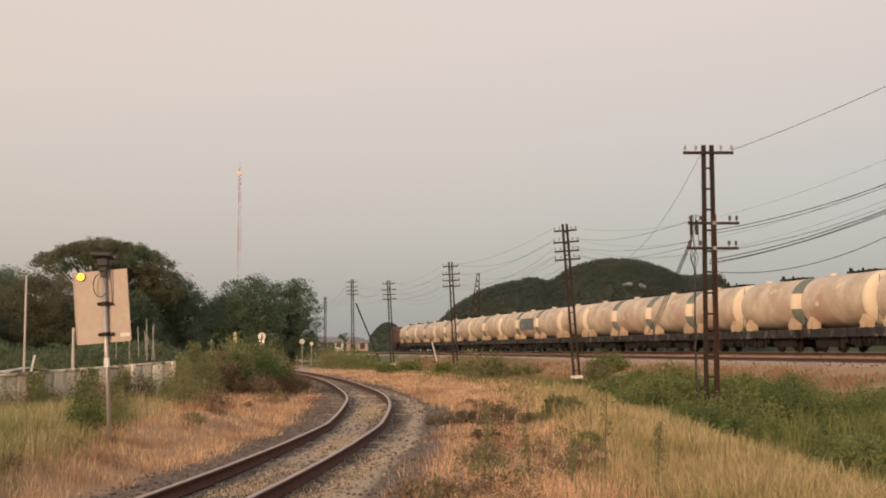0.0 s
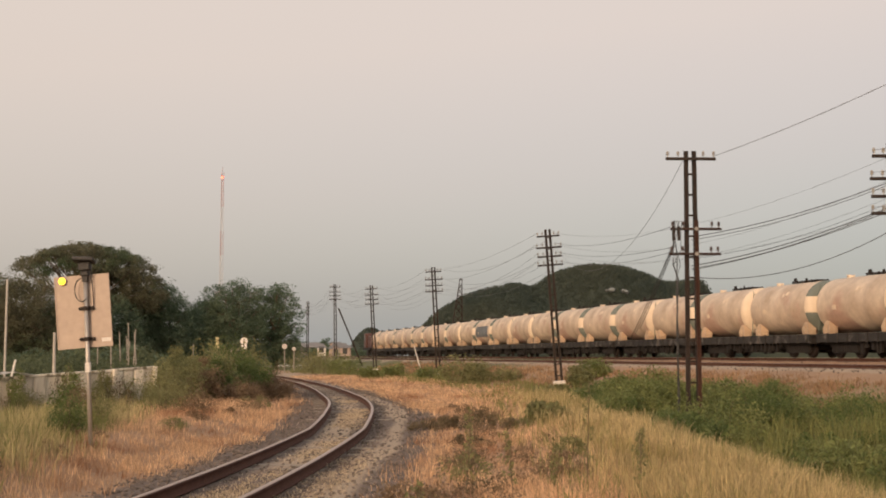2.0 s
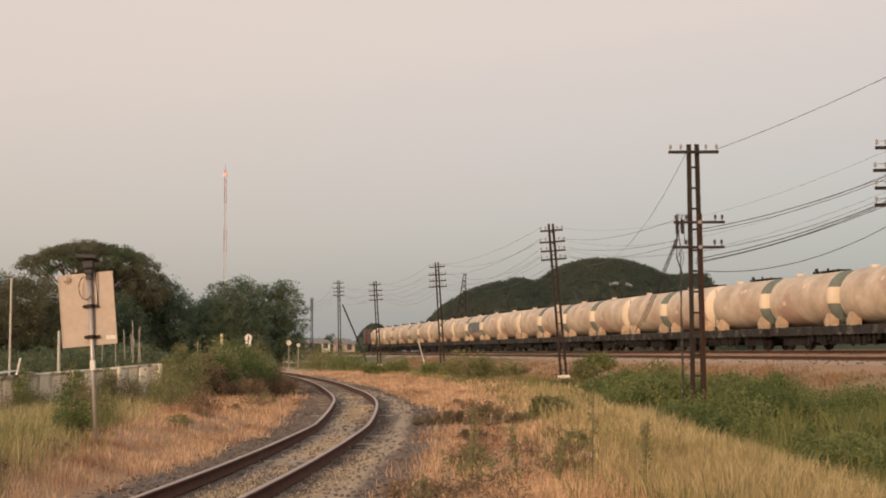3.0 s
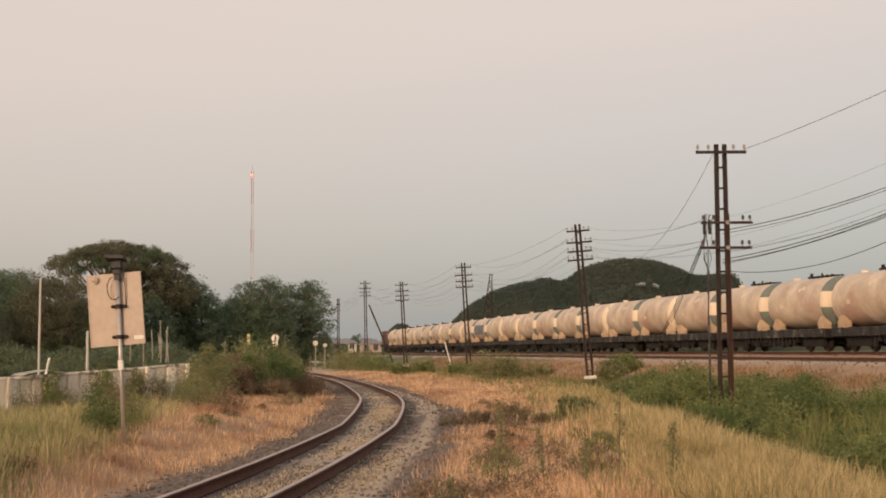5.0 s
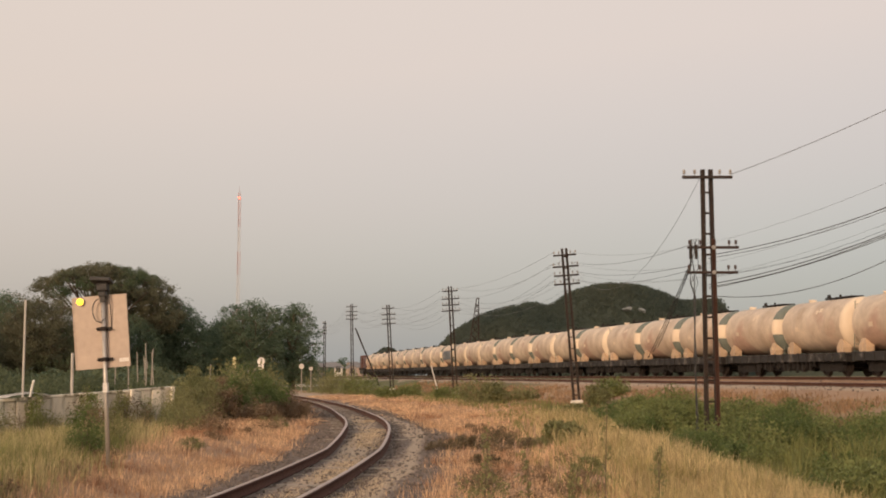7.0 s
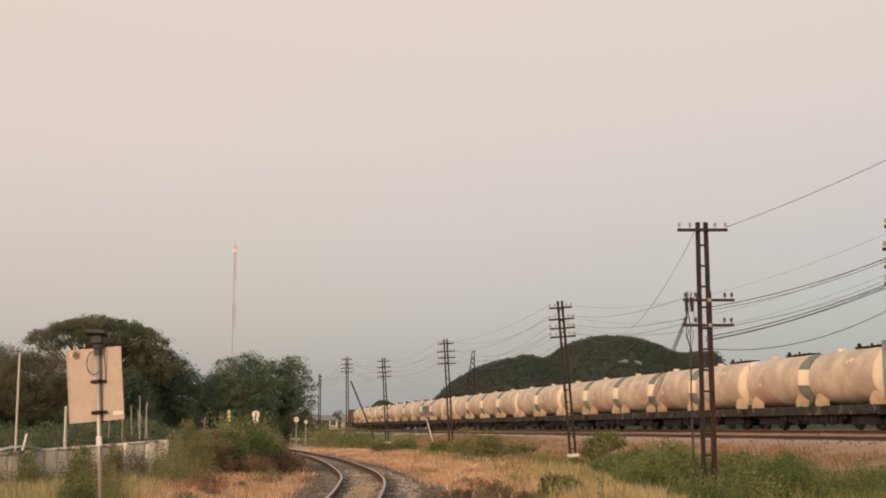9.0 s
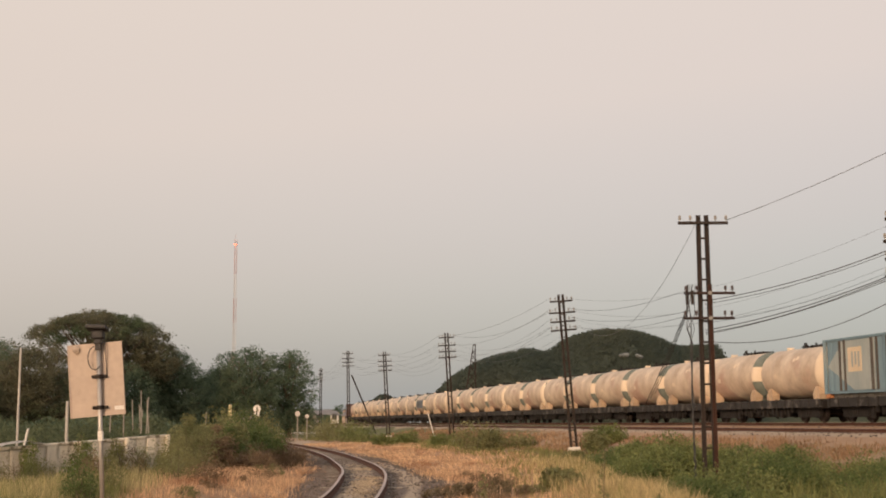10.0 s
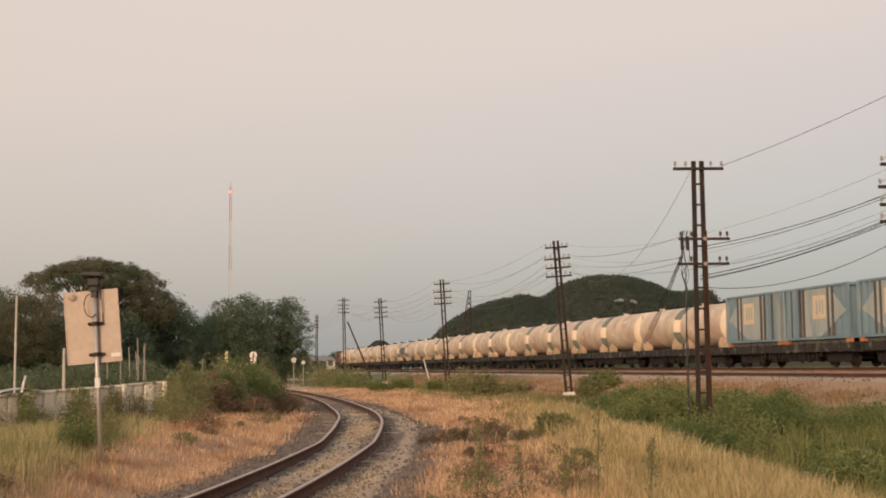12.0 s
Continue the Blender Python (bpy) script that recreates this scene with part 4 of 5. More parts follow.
def road_sign():
    z = float(ground_z(SIGN_X, SIGN_Y))
    root = thing("road_sign", pose(SIGN_X, SIGN_Y, z, 0, -3.3, 0), "back of a bare metal road sign on a leaning steel post", "road sign")
    h = 1.6 + (620 - 470) * SIGN_Y / 2226 - z
    bm = rod(bmesh.new(), (0, 0, -0.4), (0, 0, h), 0.032, n=14)
    post = part("post", bm, M_GALV, root, smooth=True)
    zb = 1.6 + (620 - 542) * SIGN_Y / 2226 - z      # board's middle
    bm = box(bmesh.new(), -0.405, 0.405, 0.055, 0.062, zb - 0.535, zb + 0.535, pose(0.0, 0, 0, 0, -1.6, 0))
    board = part("board", bm, M_SIGN, root, "pinkish bare aluminium plate, scuffed")
    for u in (-0.3925, 0.3925):
        part("edge_flange", box(bmesh.new(), u - 0.0075, u + 0.0075, 0.043, 0.054, zb - 0.53, zb + 0.53, pose(0.0, 0, 0, 0, -1.6, 0)), M_SIGN, board)
    bm = box(bmesh.new(), 0.20, 0.34, 0.05, 0.054, zb - 0.455, zb - 0.40)
    part("sticker", bm, M_WHITE, board, "small white sticker")
    for dz in (0.04, -0.41):
        bm = lathe(bmesh.new(), [(0.033, zb + dz - 0.03), (0.045, zb + dz - 0.03), (0.045, zb + dz + 0.03), (0.033, zb + dz + 0.03)], "Z", 14)
        box(bm, -0.11, 0.11, 0.028, 0.044, zb + dz - 0.025, zb + dz + 0.025)
        for s in (-0.1, 0.1):
            rod(bm, (s, 0.03, zb + dz), (s, -0.02, zb + dz), 0.014, n=6)
        part("clamp", bm, M_POLE, root, "dark pipe clamp")
    bm = box(bmesh.new(), -0.035, 0.035, -0.036, 0.036, 1.1, 1.24, bevel=0.004)
    part("tape_band", bm, M_WHITE, post, "white tape band")
    # head box with tilted solar panel and bracket
    bm = box(bmesh.new(), -0.09, 0.09, -0.06, 0.06, h - 0.01, h + 0.12, bevel=0.02)
    box(bm, -0.06, 0.06, -0.05, 0.05, h - 0.09, h - 0.008, bevel=0.015)
    box(bm, -0.04, 0.04, -0.04, 0.04, h - 0.17, h - 0.088)
    head = part("lamp_control_box", bm, M_BLACK, root, "black control box")
    bm = box(bmesh.new(), -0.155, 0.155, -0.11, 0.11, -0.03, 0.03, pose(-0.01, 0.0, h + 0.15, -12, 5, 0), 0.012)
    part("solar_panel", bm, M_BLACK, head, "small tilted solar panel")
    loop = [i / 16 * math.pi * 1.25 for i in range(17)]
    bm = tube(bmesh.new(), [(-0.05 - 0.10 * math.sin(a), -0.03, h - 0.12 - 0.17 * (1 - math.cos(a))) for a in loop], 0.008)
    part("cable_loop", bm, M_CABLE, root)
    bm = tube(bmesh.new(), [(0.085, 0.0, h + 0.1), (0.105, 0.02, h - 0.35), (0.10, 0.045, zb + 0.05)], 0.007)
    part("cable", bm, M_CABLE, root)
    # lamp housing in the plate's corner, and the turning lamp in it
    lx, lz = -0.335, zb + 0.455
    bm = lathe(bmesh.new(), [(0.052, 0.0), (0.062, 0.0), (0.062, 0.03), (0.052, 0.03)], "Z", 20, pose(lx - 0.012, 0.048, lz, 90))
    part("lamp_ring", bm, M_SIGN, root)
    lamp = part("flashing_lamp", lathe(bmesh.new(), [(0, -0.03), (0.03, -0.026), (0.049, -0.008), (0.049, 0.0)], "Z", 20, pose(0, 0, 0, 90) @ pose(0, 0, 0, 180)), M_AMBER, root, "amber flashing lamp", True, pose(lx - 0.012, 0.03, lz))
    part("lamp_back", lathe(bmesh.new(), [(0.0515, -0.004), (0.049, 0.012), (0.025, 0.026), (0, 0.03)], "Z", 20, pose(0, 0, 0, 90) @ pose(0, 0, 0, 180)), M_SIGN, lamp, "dull lamp back")
    return lamp


FLASHER = road_sign()
FLASHER_AT = FLASHER.location.copy()

# ---- fence, posts and small signs ----
F0, F1 = Vector((-12.3, 27.8)), Vector((-7.2, 33.5))


def concrete_fence():
    """Concrete posts, coping and upright slabs; stained, some slabs out of line."""
    root = thing("concrete_fence", pose(0, 0, 0), "old stained concrete slab fence with coping, overgrown by weeds", "fence")
    rng = random.Random(21)
    d = (F1 - F0)
    n = int(d.length / 0.315)
    yaw = math.degrees(math.atan2(d.y, d.x))
    rise = math.degrees(math.atan2(0.395, d.length))

    def top_at(f):
        return 1.31 - 0.395 * (1 - f)

    bm0 = box(bmesh.new(), -0.15, 0.15, -0.03, 0.03, 0, 1.25, bevel=0.01)
    slab0 = None
    for i in range(n):
        p = F0 + d * ((i + 0.5) / n)
        m = pose(p.x, p.y, top_at((i + 0.5) / n) - 1.29 + rng.uniform(-0.03, 0.02), rng.uniform(-1.5, 1.5), rng.uniform(-0.8, 0.8), yaw + rng.uniform(-1, 1))
        if slab0 is None:
            slab0 = part("slab", bm0, M_FENCE, root, m=m)
        else:
            share("slab", slab0, root, m)
    post0 = cop0 = None
    k = 6
    for i in range(k + 1):
        p = F0 + d * (i / k)
        m = pose(p.x + 0.06, p.y - 0.05, top_at(i / k) - 1.27, 0, rng.uniform(-1, 1), yaw)
        if post0 is None:
            post0 = part("post", box(bmesh.new(), -0.05, 0.05, -0.05, 0.05, 0, 1.27, bevel=0.012), M_FENCE, root, m=m)
        else:
            share("post", post0, root, m)
        if i < k:
            p = F0 + d * ((i + 0.5) / k)
            m = pose(p.x, p.y, top_at((i + 0.5) / k) - 0.065 + rng.uniform(-0.01, 0.01), 0, -rise + rng.uniform(-0.3, 0.3), yaw)
            if cop0 is None:
                L = d.length / k / 2 - 0.01
                cop0 = part("coping", box(bmesh.new(), -L, L, -0.065, 0.065, 0, 0.065, bevel=0.012), M_FENCE, root, m=m)
            else:
                share("coping", cop0, root, m)


concrete_fence()


def roofing_sheet():
    """A thin white sheet, arched, left lying across the fence's coping."""
    rows, p = [], F0 + (F1 - F0) * 0.44
    bm = bmesh.new()
    for i in range(9):
        u = -0.62 + 1.24 * i / 8
        rows.append([bm.verts.new((u, w, 0.085 * (1 - (u / 0.62) ** 2) + 0.012 * math.sin(9 * u))) for w in (-0.3, 0.3)])
    for a, b in zip(rows, rows[1:]):
        bm.faces.new((a[0], b[0], b[1], a[1]))
    bmesh.ops.solidify(bm, geom=bm.faces[:], thickness=0.012)
    tagged(part("roofing_sheet", bm, M_WHITE, m=pose(p.x, p.y + 0.1, 1.31 - 0.395 * 0.56 + 0.012, 0, -2.9, 48)), "white arched roofing sheet lying across the fence top", "roofing sheet")


roofing_sheet()


def plain_post(x, y, top, r, lean, material, label, name="post", cap=True):
    z = float(ground_z(x, y))
    bm = bmesh.new()
    rod(bm, (0, 0, -0.3), (0, 0, top - z), r * 1.1, r * 0.9, 10)
    lathe(bm, [(r * 0.9, top - z), (r * 0.5, top - z + r * 0.5), (0, top - z + r * 0.6)], "Z", 10)
    ob = part(name, bm, material, smooth=False)
    ob.matrix_basis = pose(x, y, z, 0, lean, 0)
    return tagged(ob, label, "post", "posts and stakes")


plain_post(-10.95, 33.0, 3.56, 0.032, 0.0, M_SLIM, "tall slim white pole behind the concrete fence")
plain_post(-10.25, 35.0, 2.2, 0.045, -0.5, M_SLIM, "white pole rising behind the road sign")
plain_post(-10.85, 32.6, 1.5, 0.035, 12, M_WHITE, "short white stub leaning beside the slim pole")
rng_p = random.Random(5)
for x, y, top, lean in ((-13.5, 52, 2.3, 1), (-12.9, 52, 2.25, -1), (-12.85, 55, 3.0, -2), (-12.95, 56, 2.75, 2), (-12.5, 55, 2.6, -4), (-14.4, 60, 2.7, -3), (-14.7, 62, 2.4, 2), (-14.9, 64, 2.3, -2), (-15.2, 66, 2.1, 4), (-14.0, 60, 2.5, -5), (-12.9, 70, 2.2, 1), (-11.6, 75, 2.1, 2), (-11.2, 76, 2.0, -3)):
    plain_post(x, y, top, rng_p.uniform(0.018, 0.03), lean, M_STAKE, "thin pale stake before the dark trees", "stake")
plain_post(-9.9, 60, 2.42, 0.09, 0, M_YELLOW, "faded yellow trackside marker post")
plain_post(-0.28, 95, 2.35, 0.042, -15, M_WHITE, "leaning white stake in the scrub", "stake")


def disc_sign(x, y, z0, r, label, bar):
    """A round white trackside disc on a post, with a dark bar."""
    g = float(ground_z(x, y))
    root = thing("trackside_sign", pose(x, y, g), label, "railway sign", "trackside signs")
    part("post", rod(bmesh.new(), (0, 0.03, -0.2), (0, 0.03, z0 - g), 0.045, n=8), M_STAKE if not bar else M_BLACK, root)
    part("disc", lathe(bmesh.new(), [(0, -0.02), (r, -0.02), (r, 0.0), (0, 0.0)], "Z", 22, pose(0, -0.02, z0 - g, 90)), M_WHITE if bar else M_SLIM, root)
    if bar:
        part("plate", box(bmesh.new(), -r * 0.75, r * 0.75, -0.02, 0.0, z0 - g - 2.2 * r, z0 - g - r * 0.9), M_WHITE, root)
        bm = box(bmesh.new(), -r * 0.12, r * 0.12, -0.03, -0.003, z0 - g - 1.9 * r, z0 - g + r * 0.55)
        part("mark", bm, M_BLACK, root, "dark upright mark")


disc_sign(-12.95, 90, 1.6 + 1.0, 0.27, "round white trackside sign with a dark upright mark", True)
disc_sign(-12.3, 110, 1.6 + 0.78, 0.23, "small round white trackside disc on a thin post", False)
disc_sign(-12.0, 115, 1.6 + 0.60, 0.18, "small pale trackside disc beside the trees", False)


def lattice_mast():
    """A leaning lattice mast and its lighter leg behind the train."""
    root = thing("signal_mast", pose(4.35, 152, float(ground_z(4.35, 152))), "tapered rusty lattice mast standing beyond the train", "signal mast")
    h = 9.7
    bm = bmesh.new()

    def leg(k, sy, f):
        return Vector((0.0 if k else -1.85 + 1.6 * f, sy * (0.5 - 0.38 * f), h * f))

    for k in (0, 1):
        for sy in (-1, 1):
            rod(bm, leg(k, sy, 0), leg(k, sy, 1), 0.07, 0.055, 5)
    f = 0.0
    for i in range(9):
        g = f + 0.17 * (1 - 0.75 * f)
        g = min(g, 1.0)
        for sy in (-1, 1):
            rod(bm, leg(0, sy, f), leg(1, sy, g), 0.035, n=4)
            rod(bm, leg(1, sy, f), leg(0, sy, g), 0.035, n=4)
        for k in (0, 1):
            rod(bm, leg(k, -1, f), leg(k, 1, g), 0.03, n=4)
        f = g
    part("lattice", bm, M_POLE_RUST, root)
    part("cap_plate", box(bmesh.new(), -0.3, 0.1, -0.16, 0.16, h, h + 0.12), M_POLE_RUST, root)


lattice_mast()


def radio_mast():
    """A tall far lattice tower in red and white lengths, with a red lamp on top."""
    x, y, h = -146.7, 900.0, 133.0
    root = thing("radio_mast", pose(x, y, 0), "tall distant red and white lattice radio mast", "radio mast")
    marks = [0, 30, 49.5, 73, 90.5, 108, 133]
    for i, (a, b) in enumerate(zip(marks, marks[1:])):
        bm = bmesh.new()
        w = 1.25 if i < 4 else 0.95
        for k in range(3):
            t = 2.0944 * k
            rod(bm, (w * math.cos(t), w * math.sin(t), a), (w * math.cos(t), w * math.sin(t), b), 0.16, n=5)
        z = a
        while z < b - 2:
            for k in range(3):
                t, u = 2.0944 * k, 2.0944 * (k + 1)
                rod(bm, (w * math.cos(t), w * math.sin(t), z), (w * math.cos(u), w * math.sin(u), z + 2), 0.07, n=4)
            z += 2
        part("mast_section", bm, M_MAST_RED_HAZED if i % 2 else M_MAST_WHITE_HAZED, root)
    part("rod", rod(bmesh.new(), (0, 0, h), (0, 0, h + 4), 0.12, n=5), M_MAST_RED_HAZED, root)
    lamp = part("obstruction_lamp", lathe(bmesh.new(), [(0, 0.9), (0.7, 0.6), (0.9, 0), (0, 0)], "Z", 10, pose(0, 0, 0, 90)), M_RED_GLOW, root, "red obstruction lamp", m=pose(0, -1.4, h - 4))
    return lamp


MAST_LAMP = radio_mast()
MAST_LAMP_AT = MAST_LAMP.location.copy()


# ---- far land: hills, buildings ----
def leaf_cloud(centres, spread, size, per, rng, flat=0.7):
    """Small bent leaf blades about the cluster centres: four corners each."""
    n = len(centres) * per
    c = np.repeat(centres, per, 0)
    s = np.repeat(spread, per, 0) if np.ndim(spread) else np.full(n, spread)
    off = rng.normal(0, 1, (n, 3))
    off /= np.maximum(1, np.linalg.norm(off, axis=1) / 1.7)[:, None]
    p = c + off * s[:, None] * np.array([1, 1, flat]) * 0.62
    a = rng.normal(0, 1, (n, 3))
    a /= np.linalg.norm(a, axis=1)[:, None]
    b = np.cross(a, rng.normal(0, 1, (n, 3)))
    b /= np.linalg.norm(b, axis=1)[:, None]
    L = size * rng.uniform(0.6, 1.35, n)[:, None]
    v = np.stack([p - a * L, p - b * L * 0.45, p + a * L, p + b * L * 0.45], 1)
    return v.reshape(-1, 3), np.arange(n * 4).reshape(-1, 4)


def hill(name, x0, x1, y, profile, depth, label, seed, n_clumps):
    """A wooded ridge whose crest height follows profile(u), u from 0 to 1 across; tree clumps stand on it."""
    rng = np.random.default_rng(seed)
    nu, nv = 70, 14
    us, vs = np.linspace(0, 1, nu), np.linspace(-1, 1, nv)
    U, V = np.meshgrid(us, vs)
    X = x0 + (x1 - x0) * U
    Z = profile(U) * (1 - V**2) - 1
    verts = np.stack([X.ravel(), (y + depth * V).ravel(), Z.ravel()], 1)
    i = (np.arange(nv - 1)[:, None] * nu + np.arange(nu - 1)[None, :]).ravel()
    root = thing(name, pose(0, 0, 0), label, "hill")
    root["kind"] = "structure"
    mesh_of("slope", verts, np.stack([i, i + 1, i + nu + 1, i + nu], 1), M_HILL_HAZED, root, True)
    u, v = rng.random(n_clumps), 0.15 - 1.15 * rng.random(n_clumps) ** 1.3
    r = rng.uniform(0.6, 1.7, n_clumps) * (abs(x1 - x0) / 170) ** 0.5
    c = np.stack([x0 + (x1 - x0) * u, y + depth * v, profile(u) * (1 - v**2) - 1 + 0.35 * r], 1)
    vv, ff = leaf_cloud(c, 1.5 * r, 0.85, 8, rng, 0.8)
    tagged(mesh_of("tree_cover", vv, ff, M_HILL_HAZED, root), "dark green woods on the hill", kind="stuff")


HILL_X = (-5.7, 196.4)


def crest_big(u):
    """Crest heights, from the western foot over a saddle to the rounded top."""
    return np.interp(u, [0.0, 0.018, 0.072, 0.132, 0.17, 0.23, 0.276, 0.296, 0.322, 0.352, 0.39, 0.42, 0.466, 0.512, 0.574, 0.612, 0.688, 0.74, 0.802, 0.854, 0.9, 1.0],
                     [17.8, 21.4, 32.3, 40.0, 44.4, 47.7, 50.3, 49.3, 52.5, 52.5, 50.1, 51.3, 58.2, 62.2, 65.3, 66.3, 65.7, 63.8, 59.8, 54.1, 54.1, 55.0])


hill("hill_near", *HILL_X, 900, crest_big, 90, "dark green wooded hill behind the train", 3, 9500)
hill("hill_far", -62, -26, 1000, lambda u: 24 * np.sin(math.pi * np.clip(u, 0, 1)) ** 0.7, 40, "small distant wooded knoll", 4, 500)
hill("ridge_right", 150, 560, 1000, lambda u: 50 - 26 * u + 4 * np.sin(9 * u), 60, "low wooded ridge behind the wagons", 6, 1500)
hill("woods_left", -470, -60, 1100, lambda u: 9 + 4 * np.sin(13 * u) * np.sin(5 * u), 30, "distant tree line on the horizon", 7, 1300)


def outcrop(x, z, w, seed):
    """A pale rock face bared between the hill's trees."""
    rng = np.random.default_rng(seed)
    bm = bmesh.new()
    for k in range(5):
        bmesh.ops.create_icosphere(bm, subdivisions=2, radius=1, matrix=Matrix.Translation((rng.uniform(-w, w), rng.uniform(-1, 1), rng.uniform(-0.8, 0.8))) @ Matrix.Diagonal((rng.uniform(0.25, 0.5) * w, 2.0, rng.uniform(0.7, 1.6), 1)))
    for p in bm.verts:
        p.co += Vector(rng.normal(0, 0.14, 3))
    u = (x - HILL_X[0]) / (HILL_X[1] - HILL_X[0])
    y = 900 - 90 * math.sqrt(max(0.0, 1 - (z + 1) / float(crest_big(u)))) - 2.5
    tagged(part("rock_outcrop", bm, M_ROCK, m=pose(x, y, z)), "pale grey rock face bared on the wooded hillside", "rock", "rocks on the hill")


outcrop(123.5, 46.0, 4.5, 1)
outcrop(134.5, 45.0, 3.2, 2)


def far_building(x, y, w, d, h, roof_h, label, windows, wall=M_FAR, roofing=M_FAR_ROOF):
    root = thing("trackside_building", pose(x, y, float(ground_z(x, y))), label, "building", "far trackside buildings")
    part("wall", box(bmesh.new(), -w / 2, w / 2, -d / 2, d / 2, 0, h), wall, root)
    bm = bmesh.new()
    o = 0.4
    vs = [bm.verts.new(p) for p in ((-w / 2 - o, -d / 2 - o, h), (w / 2 + o, -d / 2 - o, h), (w / 2 + o, d / 2 + o, h), (-w / 2 - o, d / 2 + o, h), (-w / 2, 0, h + roof_h), (w / 2, 0, h + roof_h))]
    for q in ((0, 1, 5, 4), (2, 3, 4, 5), (1, 2, 5), (3, 0, 4), (0, 3, 2, 1)):
        bm.faces.new([vs[i] for i in q])
    part("roof", bm, roofing, root)
    for k in range(windows):
        xx = -w / 2 + w * (k + 0.5) / windows
        part("window", box(bmesh.new(), xx - 0.5, xx + 0.5, -d / 2 - 0.06, -d / 2 + 0.02, 0.9, 2.1), M_FAR_DARK, root)


far_building(-27.5, 300, 6.5, 6, 2.2, 0.9, "low distant station building with a pale wall", 4)
far_building(-19.8, 290, 3.0, 4, 2.7, 0.8, "small drab signal cabin by the line", 2)
far_building(-17.3, 272, 2.2, 3, 2.2, 0.6, "little pinkish hut near the track", 1, M_FAR_PINK)
far_building(-22.6, 330, 5, 5, 2.6, 0.7, "distant pinkish shed with a grey roof", 2, M_FAR_PINK)
far_building(-33.0, 380, 4, 5, 4.2, 0.6, "distant flat-roofed grey building", 3)
far_building(-26.5, 370, 3, 4, 4.6, 0.4, "distant narrow pale building", 2, M_FAR_PINK)
far_building(-21.6, 262, 1.6, 2, 1.8, 0.5, "tiny white lineside kiosk", 1, M_WHITE)


def level_crossing():
    bm = bmesh.new()
    box(bm, -29, -12, 170, 186, -0.1, 0.24, bevel=0.05)
    tagged(part("road", bm, M_CONCRETE), "pale dusty road at the far level crossing", "road", kind="structure")


level_crossing()


# ---- trees and bushes ----
def tree(name, x, y, lobes, label, seed, leaf, material, clump=0.55, density=1.0, per=28, trunk=0.3, fork=2.5, under=-0.8):
    """Trunk and limbs under a crown of lobes (dx, dy, z, rx, rz): leaf clumps stand over each lobe's skin, thick on top and thin below."""
    rng = np.random.default_rng(seed)
    z0 = float(ground_z(x, y))
    root = thing(name, pose(x, y, z0), label, "tree", "trees by the fence")
    cs = []
    for dx, dy, z, rx, rz in lobes:
        n = int(density * 9 * rx * (rx + 2 * rz) / (clump * 4) + 5)
        d = rng.normal(0, 1, (n, 3))
        d /= np.linalg.norm(d, axis=1)[:, None]
        d[:, 2] = np.where(d[:, 2] < under, -d[:, 2], d[:, 2])
        r = 1.0 - 0.32 * rng.random(n) ** 1.4 + 0.10 * rng.normal(0, 1, n) * (rng.random(n) < 0.35)
        cs.append(np.array([dx, dy, z - z0]) + d * r[:, None] * np.array([rx, rx, rz]))
    cs = np.concatenate(cs)
    v, f = leaf_cloud(cs, clump * rng.uniform(0.55, 1.45, len(cs)), leaf, per, rng, 0.7)
    ob = mesh_of("crown", v, f, material, root)
    lo = Vector((0.0, 0.0, fork))
    bm = bmesh.new()
    rod(bm, (0, 0, -0.3), (0.1, 0, fork * 0.5), trunk * 1.5, trunk * 1.1, 10)
    rod(bm, (0.1, 0, fork * 0.5), lo, trunk * 1.1, trunk * 0.85, 10)
    part("trunk", bm, M_BARK, root)
    for dx, dy, z, rx, rz in lobes:
        c = Vector((dx, dy, z - z0 + 0.2 * rz))
        mid = lo.lerp(c, 0.5) + Vector((rng.normal(0, 0.2), rng.normal(0, 0.2), 0.08 * c.xy.length))
        bm = rod(bmesh.new(), lo, mid, trunk * 0.5, trunk * 0.3, 7)
        rod(bm, mid, c, trunk * 0.3, trunk * 0.14, 6)
        for k in range(3):
            a = 2.1 * k + rng.uniform(0, 1)
            rod(bm, c, c + Vector((0.75 * rx * math.cos(a), 0.75 * rx * math.sin(a), 0.35 * rz)), trunk * 0.12, trunk * 0.04, 5)
        part("limb", bm, M_BARK, root)
    return ob


def round_lobes(seed, n, rx, ry, low, top, size):
    """Lobes heaped over a crown rx by ry wide from low to top; the outline is left uneven."""
    rng = np.random.default_rng(seed)
    out = [(0.0, 0.0, low + 0.45 * (top - low), 0.72 * rx, 0.42 * (top - low))]
    for k in range(n):
        a, q = 2.399963 * k + rng.uniform(-0.3, 0.3), (k + 0.5) / n
        w = math.sqrt(1 - (1 - q) ** 2)
        r = size * rng.uniform(0.7, 1.25)
        out.append((math.cos(a) * max(0.1, rx - r * 0.8) * w, math.sin(a) * ry * w * 0.8, low + r * 0.5 + (top - low - 1.3 * r) * (1 - q ** 1.7) * rng.uniform(0.86, 1.04), r, r * 0.72))
    for k in range(8):
        out.append((rng.uniform(-0.5, 0.5) * rx, -rng.uniform(0.1, 0.5) * ry, low + (top - low) * rng.uniform(0.2, 0.62), size * 1.35, size * 1.2))
    for k in range(9):
        a = 0.7 * k + rng.uniform(-0.2, 0.2)
        out.append((rx * 0.78 * math.cos(a), -abs(ry * 0.5 * math.sin(a)), low + size * rng.uniform(0.6, 1.3), size * rng.uniform(0.9, 1.3), size * 0.9))
    return out


